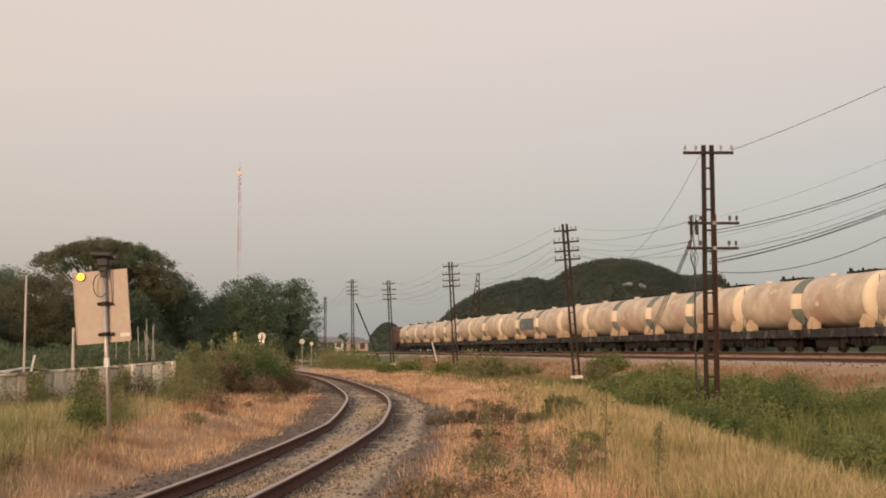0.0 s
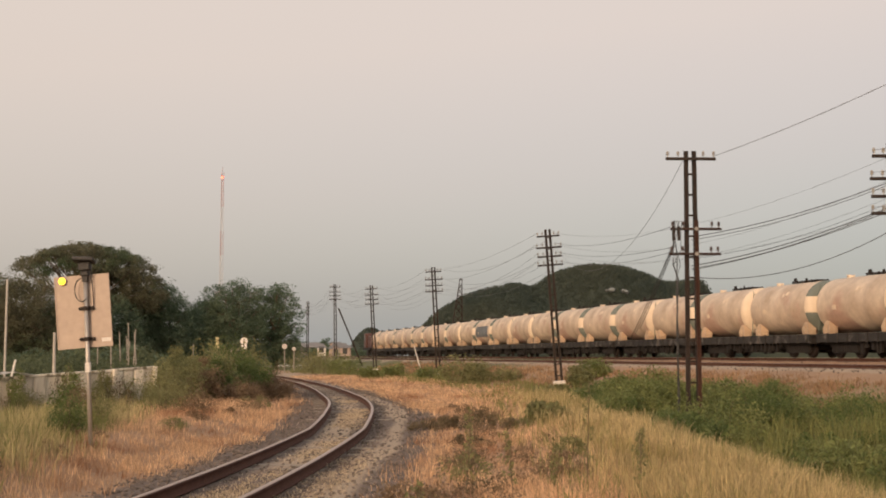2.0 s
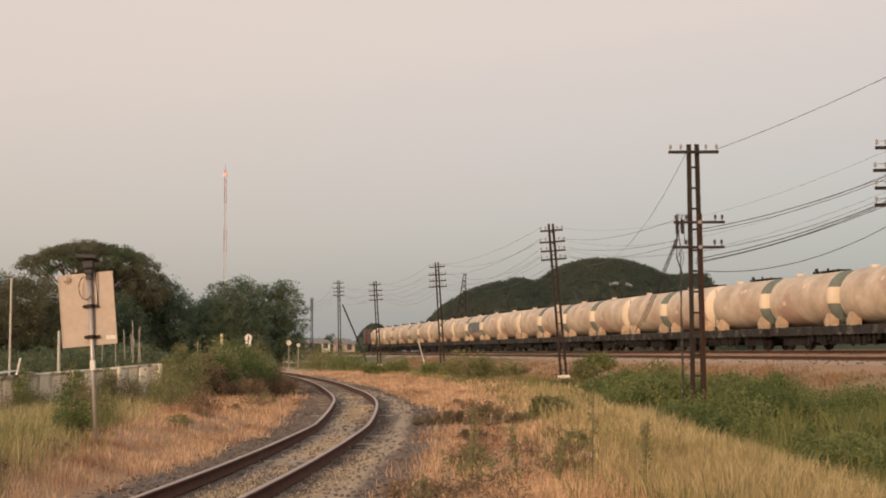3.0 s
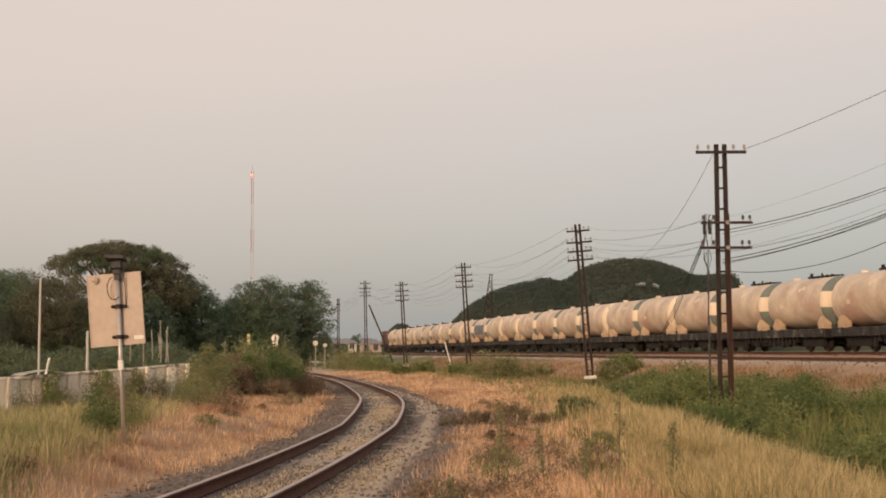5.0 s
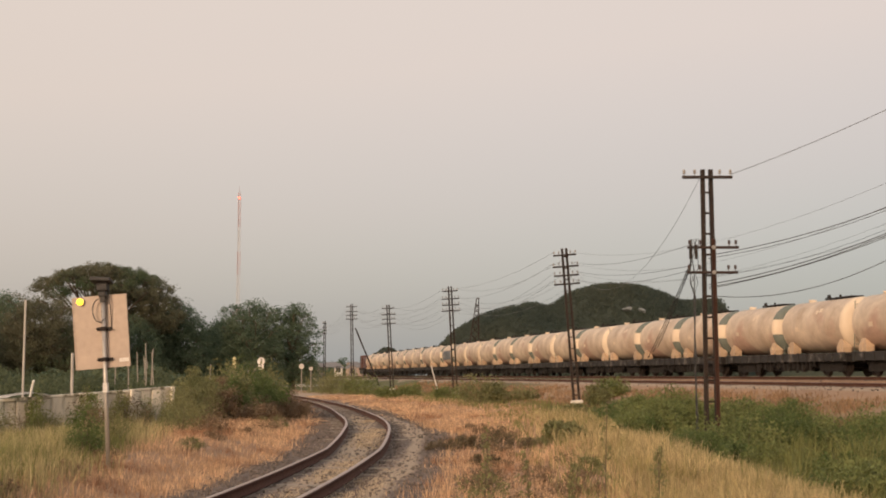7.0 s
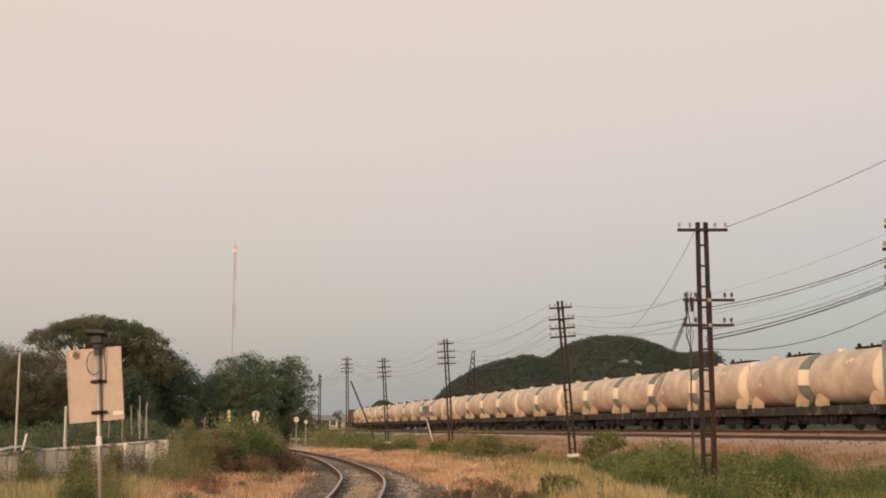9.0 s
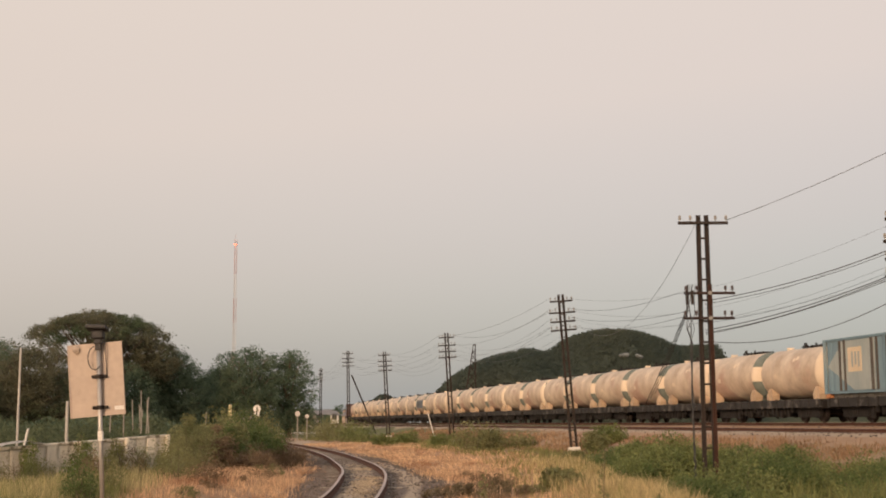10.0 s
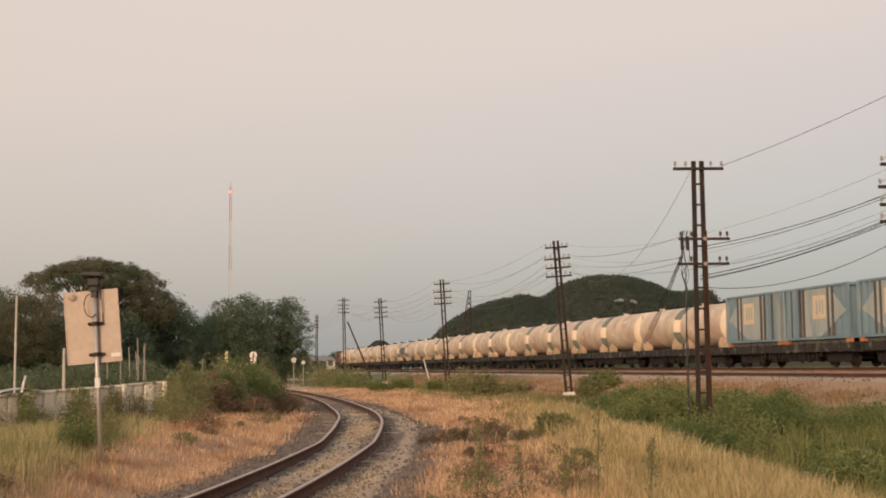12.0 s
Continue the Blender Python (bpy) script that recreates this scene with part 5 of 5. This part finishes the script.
def umbrella_lobes(seed, n, radius, rim, top):
    """Flat lobes over a wide, shallow dome with daylight under its far rim, filled in deeper on the side next to the woods."""
    rng = np.random.default_rng(seed)
    out = []
    for k in range(n):
        a, q = 2.399963 * k, math.sqrt((k + 0.5) / n)
        x, y = radius * 0.9 * q * math.cos(a), radius * 0.8 * q * math.sin(a)
        z = rim + (top - rim) * math.sqrt(max(0, 1 - (q * 0.97) ** 2)) - 0.75 - (0.9 * (x / radius) ** 2 if x > 0 else 0)
        out.append((x, y, z + rng.uniform(-0.25, 0.2), rng.uniform(1.1, 1.7), rng.uniform(0.55, 0.85)))
    for k in range(34):
        q = (k + rng.random()) / 34
        out.append((radius * (-0.12 + 1.0 * q), rng.uniform(-2.5, 2.5), rng.uniform(6.0, 11.6 - 3.0 * q * q), rng.uniform(1.3, 1.9), rng.uniform(0.9, 1.3)))
    return out


tree("rain_tree", -35.6, 132, umbrella_lobes(1, 46, 8.0, 9.3, 13.3), "wide umbrella-shaped rain tree with thinning olive crown", 1, 0.095, M_LEAF_RAIN, 0.42, 0.85, 40, 0.28, 4.6, -0.5)
tree("broadleaf_tree", -28.9, 136, round_lobes(2, 20, 4.0, 4.0, 1.0, 9.6, 1.5), "dense dark green tree beside the rain tree", 2, 0.11, M_LEAF_DARK)
tree("broadleaf_tree", -34.0, 128, round_lobes(12, 26, 6.0, 3.5, 0.4, 8.0, 1.6), "dense dark lower growth under the rain tree", 12, 0.115, M_LEAF_DARK)
tree("broadleaf_tree", -26.0, 150, round_lobes(14, 16, 4.2, 3.5, 0.3, 8.3, 1.6), "dark green tree filling the gap in the woods", 14, 0.125, M_LEAF_DARK)
tree("broadleaf_tree", -21.4, 140, round_lobes(3, 26, 4.6, 4.5, 0.4, 9.9, 1.45), "dense dark green broadleaf tree by the siding", 3, 0.11, M_LEAF_DARK)
tree("broadleaf_tree", -17.0, 142, round_lobes(4, 20, 3.7, 3.2, 0.4, 9.6, 1.2), "dark green tree with a ragged edge near the line", 4, 0.11, M_LEAF_DARK, 0.5, 0.75)
tree("broadleaf_tree", -37.8, 118, round_lobes(5, 24, 5.3, 4.0, 0.3, 9.7, 1.5), "olive green tree behind the fence", 5, 0.105, M_LEAF_RAIN)
tree("broadleaf_tree", -44.5, 112, round_lobes(6, 18, 4.4, 4.0, 0.3, 7.4, 1.4), "olive green tree at the edge of the woods", 6, 0.105, M_LEAF_RAIN)
tree("broadleaf_tree", -62.0, 172, round_lobes(7, 20, 7.0, 5.0, 1.0, 13.2, 2.2), "dark tree far behind the others", 7, 0.14, M_LEAF_DARK, 0.8)


def bush(x, y, rx, ry, h, label, seed, leaf, material, clusters=24, per=110, loose=1.0):
    """A shrub: thin stems and many small leaves in uneven clumps."""
    rng = np.random.default_rng(seed)
    z0 = float(ground_z(x, y))
    root = thing("bush", pose(x, y, z0), label, "bush", "bushes along the tracks")
    cs = []
    for _ in range(clusters):
        a, r = rng.uniform(0, 6.283), rng.random() ** 0.5
        cs.append((math.cos(a) * r * rx, math.sin(a) * r * ry, h * (0.15 + 0.72 * rng.random() * (1 - 0.55 * r * r))))
    cs = np.array(cs)
    v, f = leaf_cloud(cs, rng.uniform(0.20, 0.38, len(cs)) * min(rx, h) * loose, leaf, per, rng, 0.9 * loose)
    v[:, 2] = np.maximum(v[:, 2], -0.05)
    mesh_of("foliage", v, f, material, root)
    bm = bmesh.new()
    for c in cs[: max(5, len(cs) // 2)]:
        rod(bm, (c[0] * 0.35, c[1] * 0.35, -0.1), tuple(c), 0.014, 0.005, 5)
    part("stem", bm, M_STEM, root)


def weed(x, y, h, label, seed, leaf=0.035, lean=0.0, leaves=40):
    """A single upright weed: a stem with leaves up its length."""
    rng = np.random.default_rng(seed)
    root = thing("weed", pose(x, y, float(ground_z(x, y)), 0, lean, 0), label, "weed", "tall weeds in the grass")
    bm = rod(bmesh.new(), (0, 0, -0.05), (0.02, 0, h), 0.008, 0.004, 6)
    cs = [(rng.normal(0, 0.045 * (1.2 - z / h)), rng.normal(0, 0.045 * (1.2 - z / h)), z) for z in np.linspace(h * 0.3, h, 14)]
    for c in cs[::2]:
        rod(bm, (0, 0, c[2] - 0.06), c, 0.004, 0.002, 4)
    part("stem", bm, M_STEM, root)
    v, f = leaf_cloud(np.array(cs), 0.042, leaf, max(1, leaves // 14), rng, 1.3)
    mesh_of("leaves", v, f, M_LEAF_SHRUB, root)


# along the fence and the siding's outer bank
LEFT_BUSHES = [
    (-7, 36.5, 0.8, 0.9, 1.59, M_LEAF_SHRUB), (-6.5, 38.5, 0.9, 1, 1.83, M_LEAF_SHRUB), (-6.2, 41, 1.1, 1.1, 1.95, M_LEAF_DITCH), (-6.9, 44, 1.3, 1.2, 2.13, M_LEAF_SHRUB),
    (-6.1, 42.5, 0.8, 0.8, 1.3, M_LEAF_DITCH), (-5.35, 44, 0.75, 0.8, 1.16, M_LEAF_RED), (-5, 42, 0.6, 0.6, 0.85, M_LEAF_RED), (-7.6, 48, 1.5, 1.4, 1.95, M_LEAF_SHRUB), (-8.6, 55, 2, 1.6, 1.5, M_LEAF_SHRUB),
    (-5.62, 19.9, 0.26, 0.26, 0.95, M_LEAF_DITCH), (-5.85, 20.5, 0.22, 0.22, 0.5, M_LEAF_SHRUB), (-5.95, 22.6, 0.32, 0.3, 0.7, M_LEAF_SHRUB), (-9.75, 30.3, 0.2, 0.18, 1.3, M_LEAF_VERGE), (-8.75, 31.35, 0.2, 0.18, 1.35, M_LEAF_VERGE), (-8.1, 31.9, 0.22, 0.2, 1.1, M_LEAF_SHRUB), (-6.95, 33.4, 0.35, 0.3, 1.35, M_LEAF_SHRUB), (-7.9, 29, 0.3, 0.3, 0.6, M_LEAF_RED), (-6.8, 35, 0.5, 0.5, 1.95, M_LEAF_SHRUB), (-6.2, 35.8, 0.45, 0.4, 1.52, M_LEAF_RED), (-5.6, 39.5, 0.5, 0.5, 0.75, M_LEAF_RED), (-6, 29.4, 0.5, 0.5, 0.7, M_LEAF_SHRUB),
    (-6.4, 31, 0.5, 0.5, 0.7, M_LEAF_SHRUB), (-6.4, 34, 0.5, 0.5, 1.2, M_LEAF_SHRUB), (-5.2, 29, 0.35, 0.35, 0.4, M_LEAF_RED), (-5.3, 36.5, 0.5, 0.5, 0.61, M_LEAF_RED), (-6.9, 32.2, 0.4, 0.35, 1.1, M_LEAF_SHRUB), (-6.3, 37.5, 0.6, 0.5, 1.65, M_LEAF_DITCH)]
for i, (x, y, rx, ry, h, m_) in enumerate(LEFT_BUSHES):
    kind_ = {M_LEAF_SHRUB.name: "olive green shrub beside the overgrown fence", M_LEAF_DITCH.name: "dark green shrub at the bend of the siding", M_LEAF_VERGE.name: "bright green creeper climbing the concrete fence", M_LEAF_RED.name: "withered reddish-brown shrub beside the siding"}[m_.name]
    bush(x, y, rx, ry, h, kind_, 40 + i, 0.026 if m_ is M_LEAF_RED or y < 36 else 0.045, m_, 20 if y < 34.5 else 34, 80 if y < 34.5 else 150, 1.7 if y < 34.5 else 1.15)
rng_v = random.Random(52)
for i in range(13):
    f = 0.3 + 0.7 * i / 12
    x, y = F0.x + 5.1 * f + rng_v.uniform(0.15, 0.6), F0.y + 5.7 * f - rng_v.uniform(0.25, 0.9)
    bush(x, y, rng_v.uniform(0.18, 0.36), 0.25, rng_v.uniform(0.55, 1.1), "straggling olive weed against the concrete fence", 1200 + i, 0.022, (M_LEAF_SHRUB, M_LEAF_WITHER, M_LEAF_VERGE, M_LEAF_SHRUB)[i % 4], 16, 60, 1.9)
rng_f = random.Random(44)
for i in range(22):
    y = rng_f.uniform(44, 64)
    x = -0.352 * y + (i / 21) * 0.20 * y + rng_f.uniform(-0.6, 0.6)
    bush(x, y, rng_f.uniform(1.3, 2.2), 1.2, rng_f.uniform(1.1, 1.75), "dark green hedge growth behind the fence", 500 + i, 0.075, M_LEAF_HEDGE, 24, 95)
# a hedge below the trees, and scrub in the far field
rng_h = random.Random(31)
for i in range(40):
    y = rng_h.uniform(62, 118)
    x = -0.26 * y - rng_h.uniform(-3.5, 11) * y / 100
    bush(x, y, rng_h.uniform(2, 3.4), 1.8, rng_h.uniform(1.3, 2.3), "low green scrub before the trees", 90 + i, 0.13, rng_h.choice((M_LEAF_HEDGE, M_LEAF_HEDGE, M_LEAF_DARK)), 21, 85)
FAR_SCRUB = [(-6.6, 100, 1.5, 1.5), (-8.6, 104, 1.8, 1.6), (-9.6, 118, 2.2, 1.8), (-2.4, 92, 0.8, 1.0), (1.9, 66, 1.1, 1.55), (2.6, 67, 0.7, 1.35), (0.4, 80, 1.0, 0.8), (4.4, 74, 1.2, 0.8),
             (7.35, 60.5, 0.55, 1.3), (8.6, 64, 0.8, 0.8), (5.2, 50, 0.5, 0.4), (-12.5, 128, 2.4, 1.6), (-3.8, 84, 0.7, 0.7), (2.75, 29.3, 0.36, 0.5), (2.95, 29.0, 0.3, 0.42)]
for i, (x, y, r, h) in enumerate(FAR_SCRUB):
    bush(x, y, r, r * 0.8, h, "low dusty green scrub in the dry field", 130 + i, 0.075, M_LEAF_SHRUB if i % 3 else M_LEAF_VERGE, 22, 90, 1.35)
for i, (x, y, r, h) in enumerate(((-27.0, 345, 2.6, 6.2), (-31.5, 350, 3.0, 5.0), (-23.0, 365, 2.4, 4.6), (-19.2, 320, 2.2, 3.6), (-36.0, 340, 3.2, 5.2), (-15.8, 300, 1.8, 2.6), (-24.8, 285, 2.0, 2.0))):
    bush(x, y, r, r, h, "distant dusty tree among the far houses", 900 + i, 0.22, M_LEAF_DARK, 26, 60)
# the green ditch before the embankment
rng_d = random.Random(77)
for i in range(95):
    y = 15 + 35 * (i / 94) ** 0.9 + rng_d.uniform(-1, 1)
    x = rng_d.uniform(4.9, min(0.43 * y, LINE_X - LINE_SLOPE * y - 10.7 / LINE_COS))
    if x > 0.43 * y or (y > 36 and x < 6.1) or y < 17.5 or (y < 30 and x < 5.5):
        continue
    tall = float(np.interp(y, [15, 22, 30, 40, 50], [0.55, 0.75, 1.05, 1.35, 1.1])) * (0.75 if x < 5.8 and y < 34 else 1.0)
    bush(x, y, rng_d.uniform(0.6, 1.15), rng_d.uniform(0.6, 1.1), tall * rng_d.uniform(0.5, 1.2), "leafy green verge bush in the ditch", 200 + i, 0.042, (M_LEAF_VERGE, M_LEAF_DITCH, M_LEAF_VERGE, M_LEAF_DITCH)[i % 4], 27, 84)
for i, (x, y, r, h) in enumerate(((5.7, 36.5, 0.9, 1.6), (6.6, 37.5, 1.0, 1.85), (7.6, 36.5, 0.9, 1.6), (5.5, 33.5, 0.8, 1.1), (6.3, 34.5, 0.8, 1.4), (8.9, 37.0, 0.9, 1.35), (7.1, 34.2, 0.7, 1.3), (9.7, 36.0, 0.7, 1.35))):
    bush(x, y, r, r * 0.8, h, "dense bright green bush about the pole's foot", 700 + i, 0.044, M_LEAF_VERGE, 34, 110)
for i, (x, y, r, h) in enumerate(((0.0, 26.2, 0.4, 0.26), (0.35, 26.6, 0.35, 0.30), (0.8, 26.4, 0.4, 0.36), (1.2, 26.9, 0.35, 0.48), (1.55, 26.4, 0.3, 0.40), (0.7, 21.5, 0.25, 0.22))):
    bush(x, y, r, r * 0.8, h, "dark withered weed clump in the scorched grass", 1000 + i, 0.024, M_LEAF_WITHER, 16, 60)
rng_n = random.Random(91)
for i in range(12):
    y = 11.0 + 8.5 * i / 11
    bush(float(siding_x(y)) + rng_n.uniform(2.2, 3.5), y, rng_n.uniform(0.18, 0.34), 0.25, rng_n.uniform(0.12, 0.26), "low brown withered weed among thin dry grass", 1300 + i, 0.02, (M_LEAF_RED, M_LEAF_WITHER, M_LEAF_RED)[i % 3], 14, 45, 1.5)
rng_r = random.Random(63)
for i in range(26):
    y = 11.5 + 24 * (i / 25)
    x = siding_x(y) + rng_r.uniform(2.0, 4.2) if i % 3 else siding_x(y) - rng_r.uniform(2.4, 4.2)
    bush(float(x), y, rng_r.uniform(0.2, 0.45), rng_r.uniform(0.2, 0.4), rng_r.uniform(0.14, 0.34), "low withered reddish weed in the scorched grass", 600 + i, 0.022, M_LEAF_RED if i % 4 else M_LEAF_SHRUB, 14, 50)
for i, (x, y, h, lean) in enumerate(((0.45, 14.2, 0.95, 3), (0.95, 13.8, 0.7, -6), (1.85, 14.6, 1.25, 1), (1.40, 14.0, 0.55, 8), (2.3, 13.5, 0.75, -3), (0.6, 16.5, 0.7, -5), (2.6, 15.5, 0.7, 4), (-0.1, 12.2, 0.35, 3))):
    weed(x, y, h, "tall thin green weed with sparse leaves", 300 + i, 0.028, lean, 84)


# ---- grass ----
def grass(name, n, cover, height, width, material, label, seed, y0, y1, power=1.6, lean=0.5, tuft=9):
    """Tufts of bent blades that splay outwards, one strip of three faces each, standing where cover(x, y) lets them."""
    rng = np.random.default_rng(seed)
    m = n // tuft
    cy = y0 + (y1 - y0) * rng.random(m) ** power
    cx = rng.uniform(-0.44, 0.44, m) * cy
    keep = rng.random(m) < cover(cx, cy)
    cx, cy = cx[keep], cy[keep]
    m = len(cx)
    th = height * rng.uniform(0.45, 1.2, m) * (0.8 + 0.45 * roughness(0.9 * cx, 0.9 * cy))
    n = m * tuft
    r = np.abs(rng.normal(0, 1, n)) * 0.16 * np.repeat(np.maximum(1, cy / 25), tuft)
    b = rng.uniform(0, 6.283, n)
    x, y = np.repeat(cx, tuft) + r * np.cos(b), np.repeat(cy, tuft) + r * np.sin(b)
    h = np.repeat(th, tuft) * rng.uniform(0.5, 1.25, n)
    b = b + rng.normal(0, 0.7, n)
    z = ground_z(x, y)
    w = width * rng.uniform(0.6, 1.4, n) * np.maximum(1, y / 20)
    a = rng.uniform(0, 6.283, n)
    k = lean * h * rng.uniform(0.05, 1.3, n)
    ux, uy = np.cos(a) * w, np.sin(a) * w
    lx, ly = np.cos(b) * k, np.sin(b) * k
    v = np.zeros((n, 5, 3))
    v[:, 0] = np.stack([x - ux, y - uy, z - 0.03], 1)
    v[:, 1] = np.stack([x + ux, y + uy, z - 0.03], 1)
    v[:, 2] = np.stack([x + 0.8 * ux + 0.35 * lx, y + 0.8 * uy + 0.35 * ly, z + 0.62 * h], 1)
    v[:, 3] = np.stack([x - 0.8 * ux + 0.35 * lx, y - 0.8 * uy + 0.35 * ly, z + 0.62 * h], 1)
    v[:, 4] = np.stack([x + lx, y + ly, z + h * 0.95], 1)
    base = np.arange(n)[:, None] * 5
    tri = np.concatenate([base + np.array([[0, 1, 2]]), base + np.array([[0, 2, 3]]), base + np.array([[3, 2, 4]])])
    tagged(mesh_of(name, v.reshape(-1, 3), tri, material), label, "grass", kind="stuff")


def left_edge(y):
    """Where the scorched strip beside the siding gives way to the weeds."""
    return -(2.4 + 0.15 * np.clip(y - 14, -3, 17))


def cover_tall(x, y):
    lo, hi = 2.05 + 0.03 * y + 0.6 * roughness(x, y), 4.9 + 0.004 * y + 0.5 * roughness(2 * x, 0.6 * y)
    return step01(lo - 0.7, lo + 0.7, x) * step01(hi + 0.5, hi - 0.5, x) * step01(52, 40, y)


def cover_orange(x, y):
    t, d = x - siding_x(y), line_offset(x, y)
    right = step01(1.5, 2.2, t + 0.3 * roughness(2 * x, y)) * step01(11.5, 14, d) * (0.5 + 0.5 * np.maximum(step01(14, 21, y), step01(2.6, 3.4, t)))
    left = step01(-1.2, -1.9, t + 0.3 * roughness(2 * x, y)) * step01(left_edge(y) - 0.7, left_edge(y) + 0.3, t) * 1.5
    return np.clip(np.maximum(right * np.where(x > 2.1 + 0.045 * y, 0.35, 1.0) * np.maximum(step01(4.6, 3.8, x), step01(34, 44, y) * step01(8.5, 6.0, t)), left) * (0.55 + 0.6 * roughness(0.6 * x + 3, 0.5 * y)), 0, 1)


def cover_green(x, y):
    t, d = x - siding_x(y), line_offset(x, y)
    ditch = np.maximum(step01(3.6, 4.5, x), 0.3 * step01(1.0, 2.5, x)) * step01(9.5, 11, d) * step01(70, 50, y)
    left = step01(left_edge(y) + 0.3, left_edge(y) - 0.6, t) * step01(40, 30, y) * 0.75
    return np.clip(np.maximum(np.maximum(ditch, left), 0.5 * step01(42, 70, y) * np.maximum(step01(-2, -4, t), step01(5.0, 8.0, t)) * step01(10, 11, d)), 0, 1)


def cover_bank(x, y):
    d = line_offset(x, y)
    return step01(6.8, 8.0, d) * step01(12.0, 10.5, d) * np.clip(0.6 + 1.1 * roughness(x, y), 0, 1)


grass("tall_dry_grass", 420000, cover_tall, 0.44, 0.0034, M_BLADE_DRY, "tall yellow dry grass with green tufts", 1, 8, 50, 1.6, 0.5)
grass("scorched_grass", 600000, cover_orange, 0.19, 0.0034, M_BLADE_ORANGE, "short orange scorched grass beside the siding", 2, 9, 95, 1.7, 0.8, 12)
grass("green_grass", 230000, cover_green, 0.38, 0.0042, M_BLADE_GREEN, "green grass in the ditch and along the fence", 3, 10, 120, 1.7)
def cover_weed(x, y):
    t = x - siding_x(y)
    return step01(left_edge(y) + 0.4, left_edge(y) - 0.5, t + 0.3 * roughness(x, y)) * np.maximum(step01(34.5, 31, y), 0.35 * step01(38, 35, y)) * np.clip(0.75 + 0.5 * roughness(0.7 * x, 0.6 * y), 0, 1)


grass("fence_weeds", 170000, cover_weed, 0.42, 0.004, M_WEED, "tall olive and straw weeds before the fence", 5, 11, 38, 1.2, 0.45)
def cover_reed(x, y):
    d = line_offset(x, y)
    return 0.8 * step01(4.8, 6.0, x) * step01(10, 11.5, d) * np.clip(0.3 + roughness(0.7 * x + 1, 0.6 * y), 0, 1) * step01(56, 46, y)


grass("ditch_grass", 60000, cover_reed, 1.0, 0.006, M_BLADE_GREEN, "tall green grass among the ditch bushes", 6, 15, 54, 1.2, 0.5)
grass("bank_grass", 620000, cover_bank, 0.24, 0.007, M_BLADE_BANK, "dry brown grass on the embankment slope", 4, 24, 130, 1.3)

def cover_straw(x, y):
    t = x - siding_x(y)
    inner = step01(-0.30, 0.0, t) * step01(0.45, 0.38, t)
    outer = 0.9 * step01(0.62, 0.70, t) * step01(1.25, 0.95, t) * step01(24, 16, y)
    return np.clip((inner + outer) * (0.35 + 1.0 * roughness(1.5 * x + 7, 0.8 * y)), 0, 1)


grass("track_straw", 1100000, cover_straw, 0.055, 0.005, M_STRAW, "sparse bleached straw between and beside the siding rails", 8, 9, 42, 1.4, 1.3)

# ---- the two lamps that flash ----
FLASHES = (0.0, 1.0, 2.0, 3.1, 4.05, 5.12, 6.0, 7.0, 8.05, 9.08, 10.12, 11.13)
LIT = 0.16


def lamp_rows(at, flashes, lit, lead):
    """The lamp turns its glowing face forward for each flash, and away after it."""
    rows, angle = [], 0.0 if flashes[0] <= 0 else 180.0
    rows.append((0.0, pose(*at, 0, 0, angle)))
    for f in flashes:
        if f > lead:
            for k in range(1, 4):
                if k == 1:
                    rows.append((f - 3 * lead, pose(*at, 0, 0, angle)))
                rows.append((f - (3 - k) * lead, pose(*at, 0, 0, angle + 60 * k)))
            angle += 180
        if f + lit + 3 * lead > 12.0:
            break
        for k in range(4):
            rows.append((f + lit + k * lead, pose(*at, 0, 0, angle + 60 * k)))
        angle += 180
    rows.append((12.2, pose(*at, 0, 0, angle)))
    return rows


# ---- what moves ----
RUN = [(0.0, 0.0), (3.0, 15.25), (5.5, 27.85), (9.5, 48.5), (12.0, 61.0)]


def motions():
    for ob, s in TRAIN:
        walk(ob, [(t, on_line(s + d)) for t, d in RUN])
    ts = np.arange(0, 12.01, 0.1)
    ds = np.interp(ts, [r[0] for r in RUN], [r[1] for r in RUN])
    for ob, s in TRAIN:
        if s + RUN[-1][1] < 30:
            continue
        for w in ob.children:
            if w.name.startswith("wheelset"):
                p = w.location.copy()
                walk(w, [(float(t), pose(*p, 0, math.degrees(d / 0.44), 0)) for t, d in zip(ts, ds)])
    walk(FLASHER, lamp_rows(FLASHER_AT, FLASHES, LIT, 1 / 30))
    walk(MAST_LAMP, lamp_rows(MAST_LAMP_AT, (0.0, 2.5, 5.5, 7.5, 9.5, 10.5), 0.5, 1 / 30))


motions()
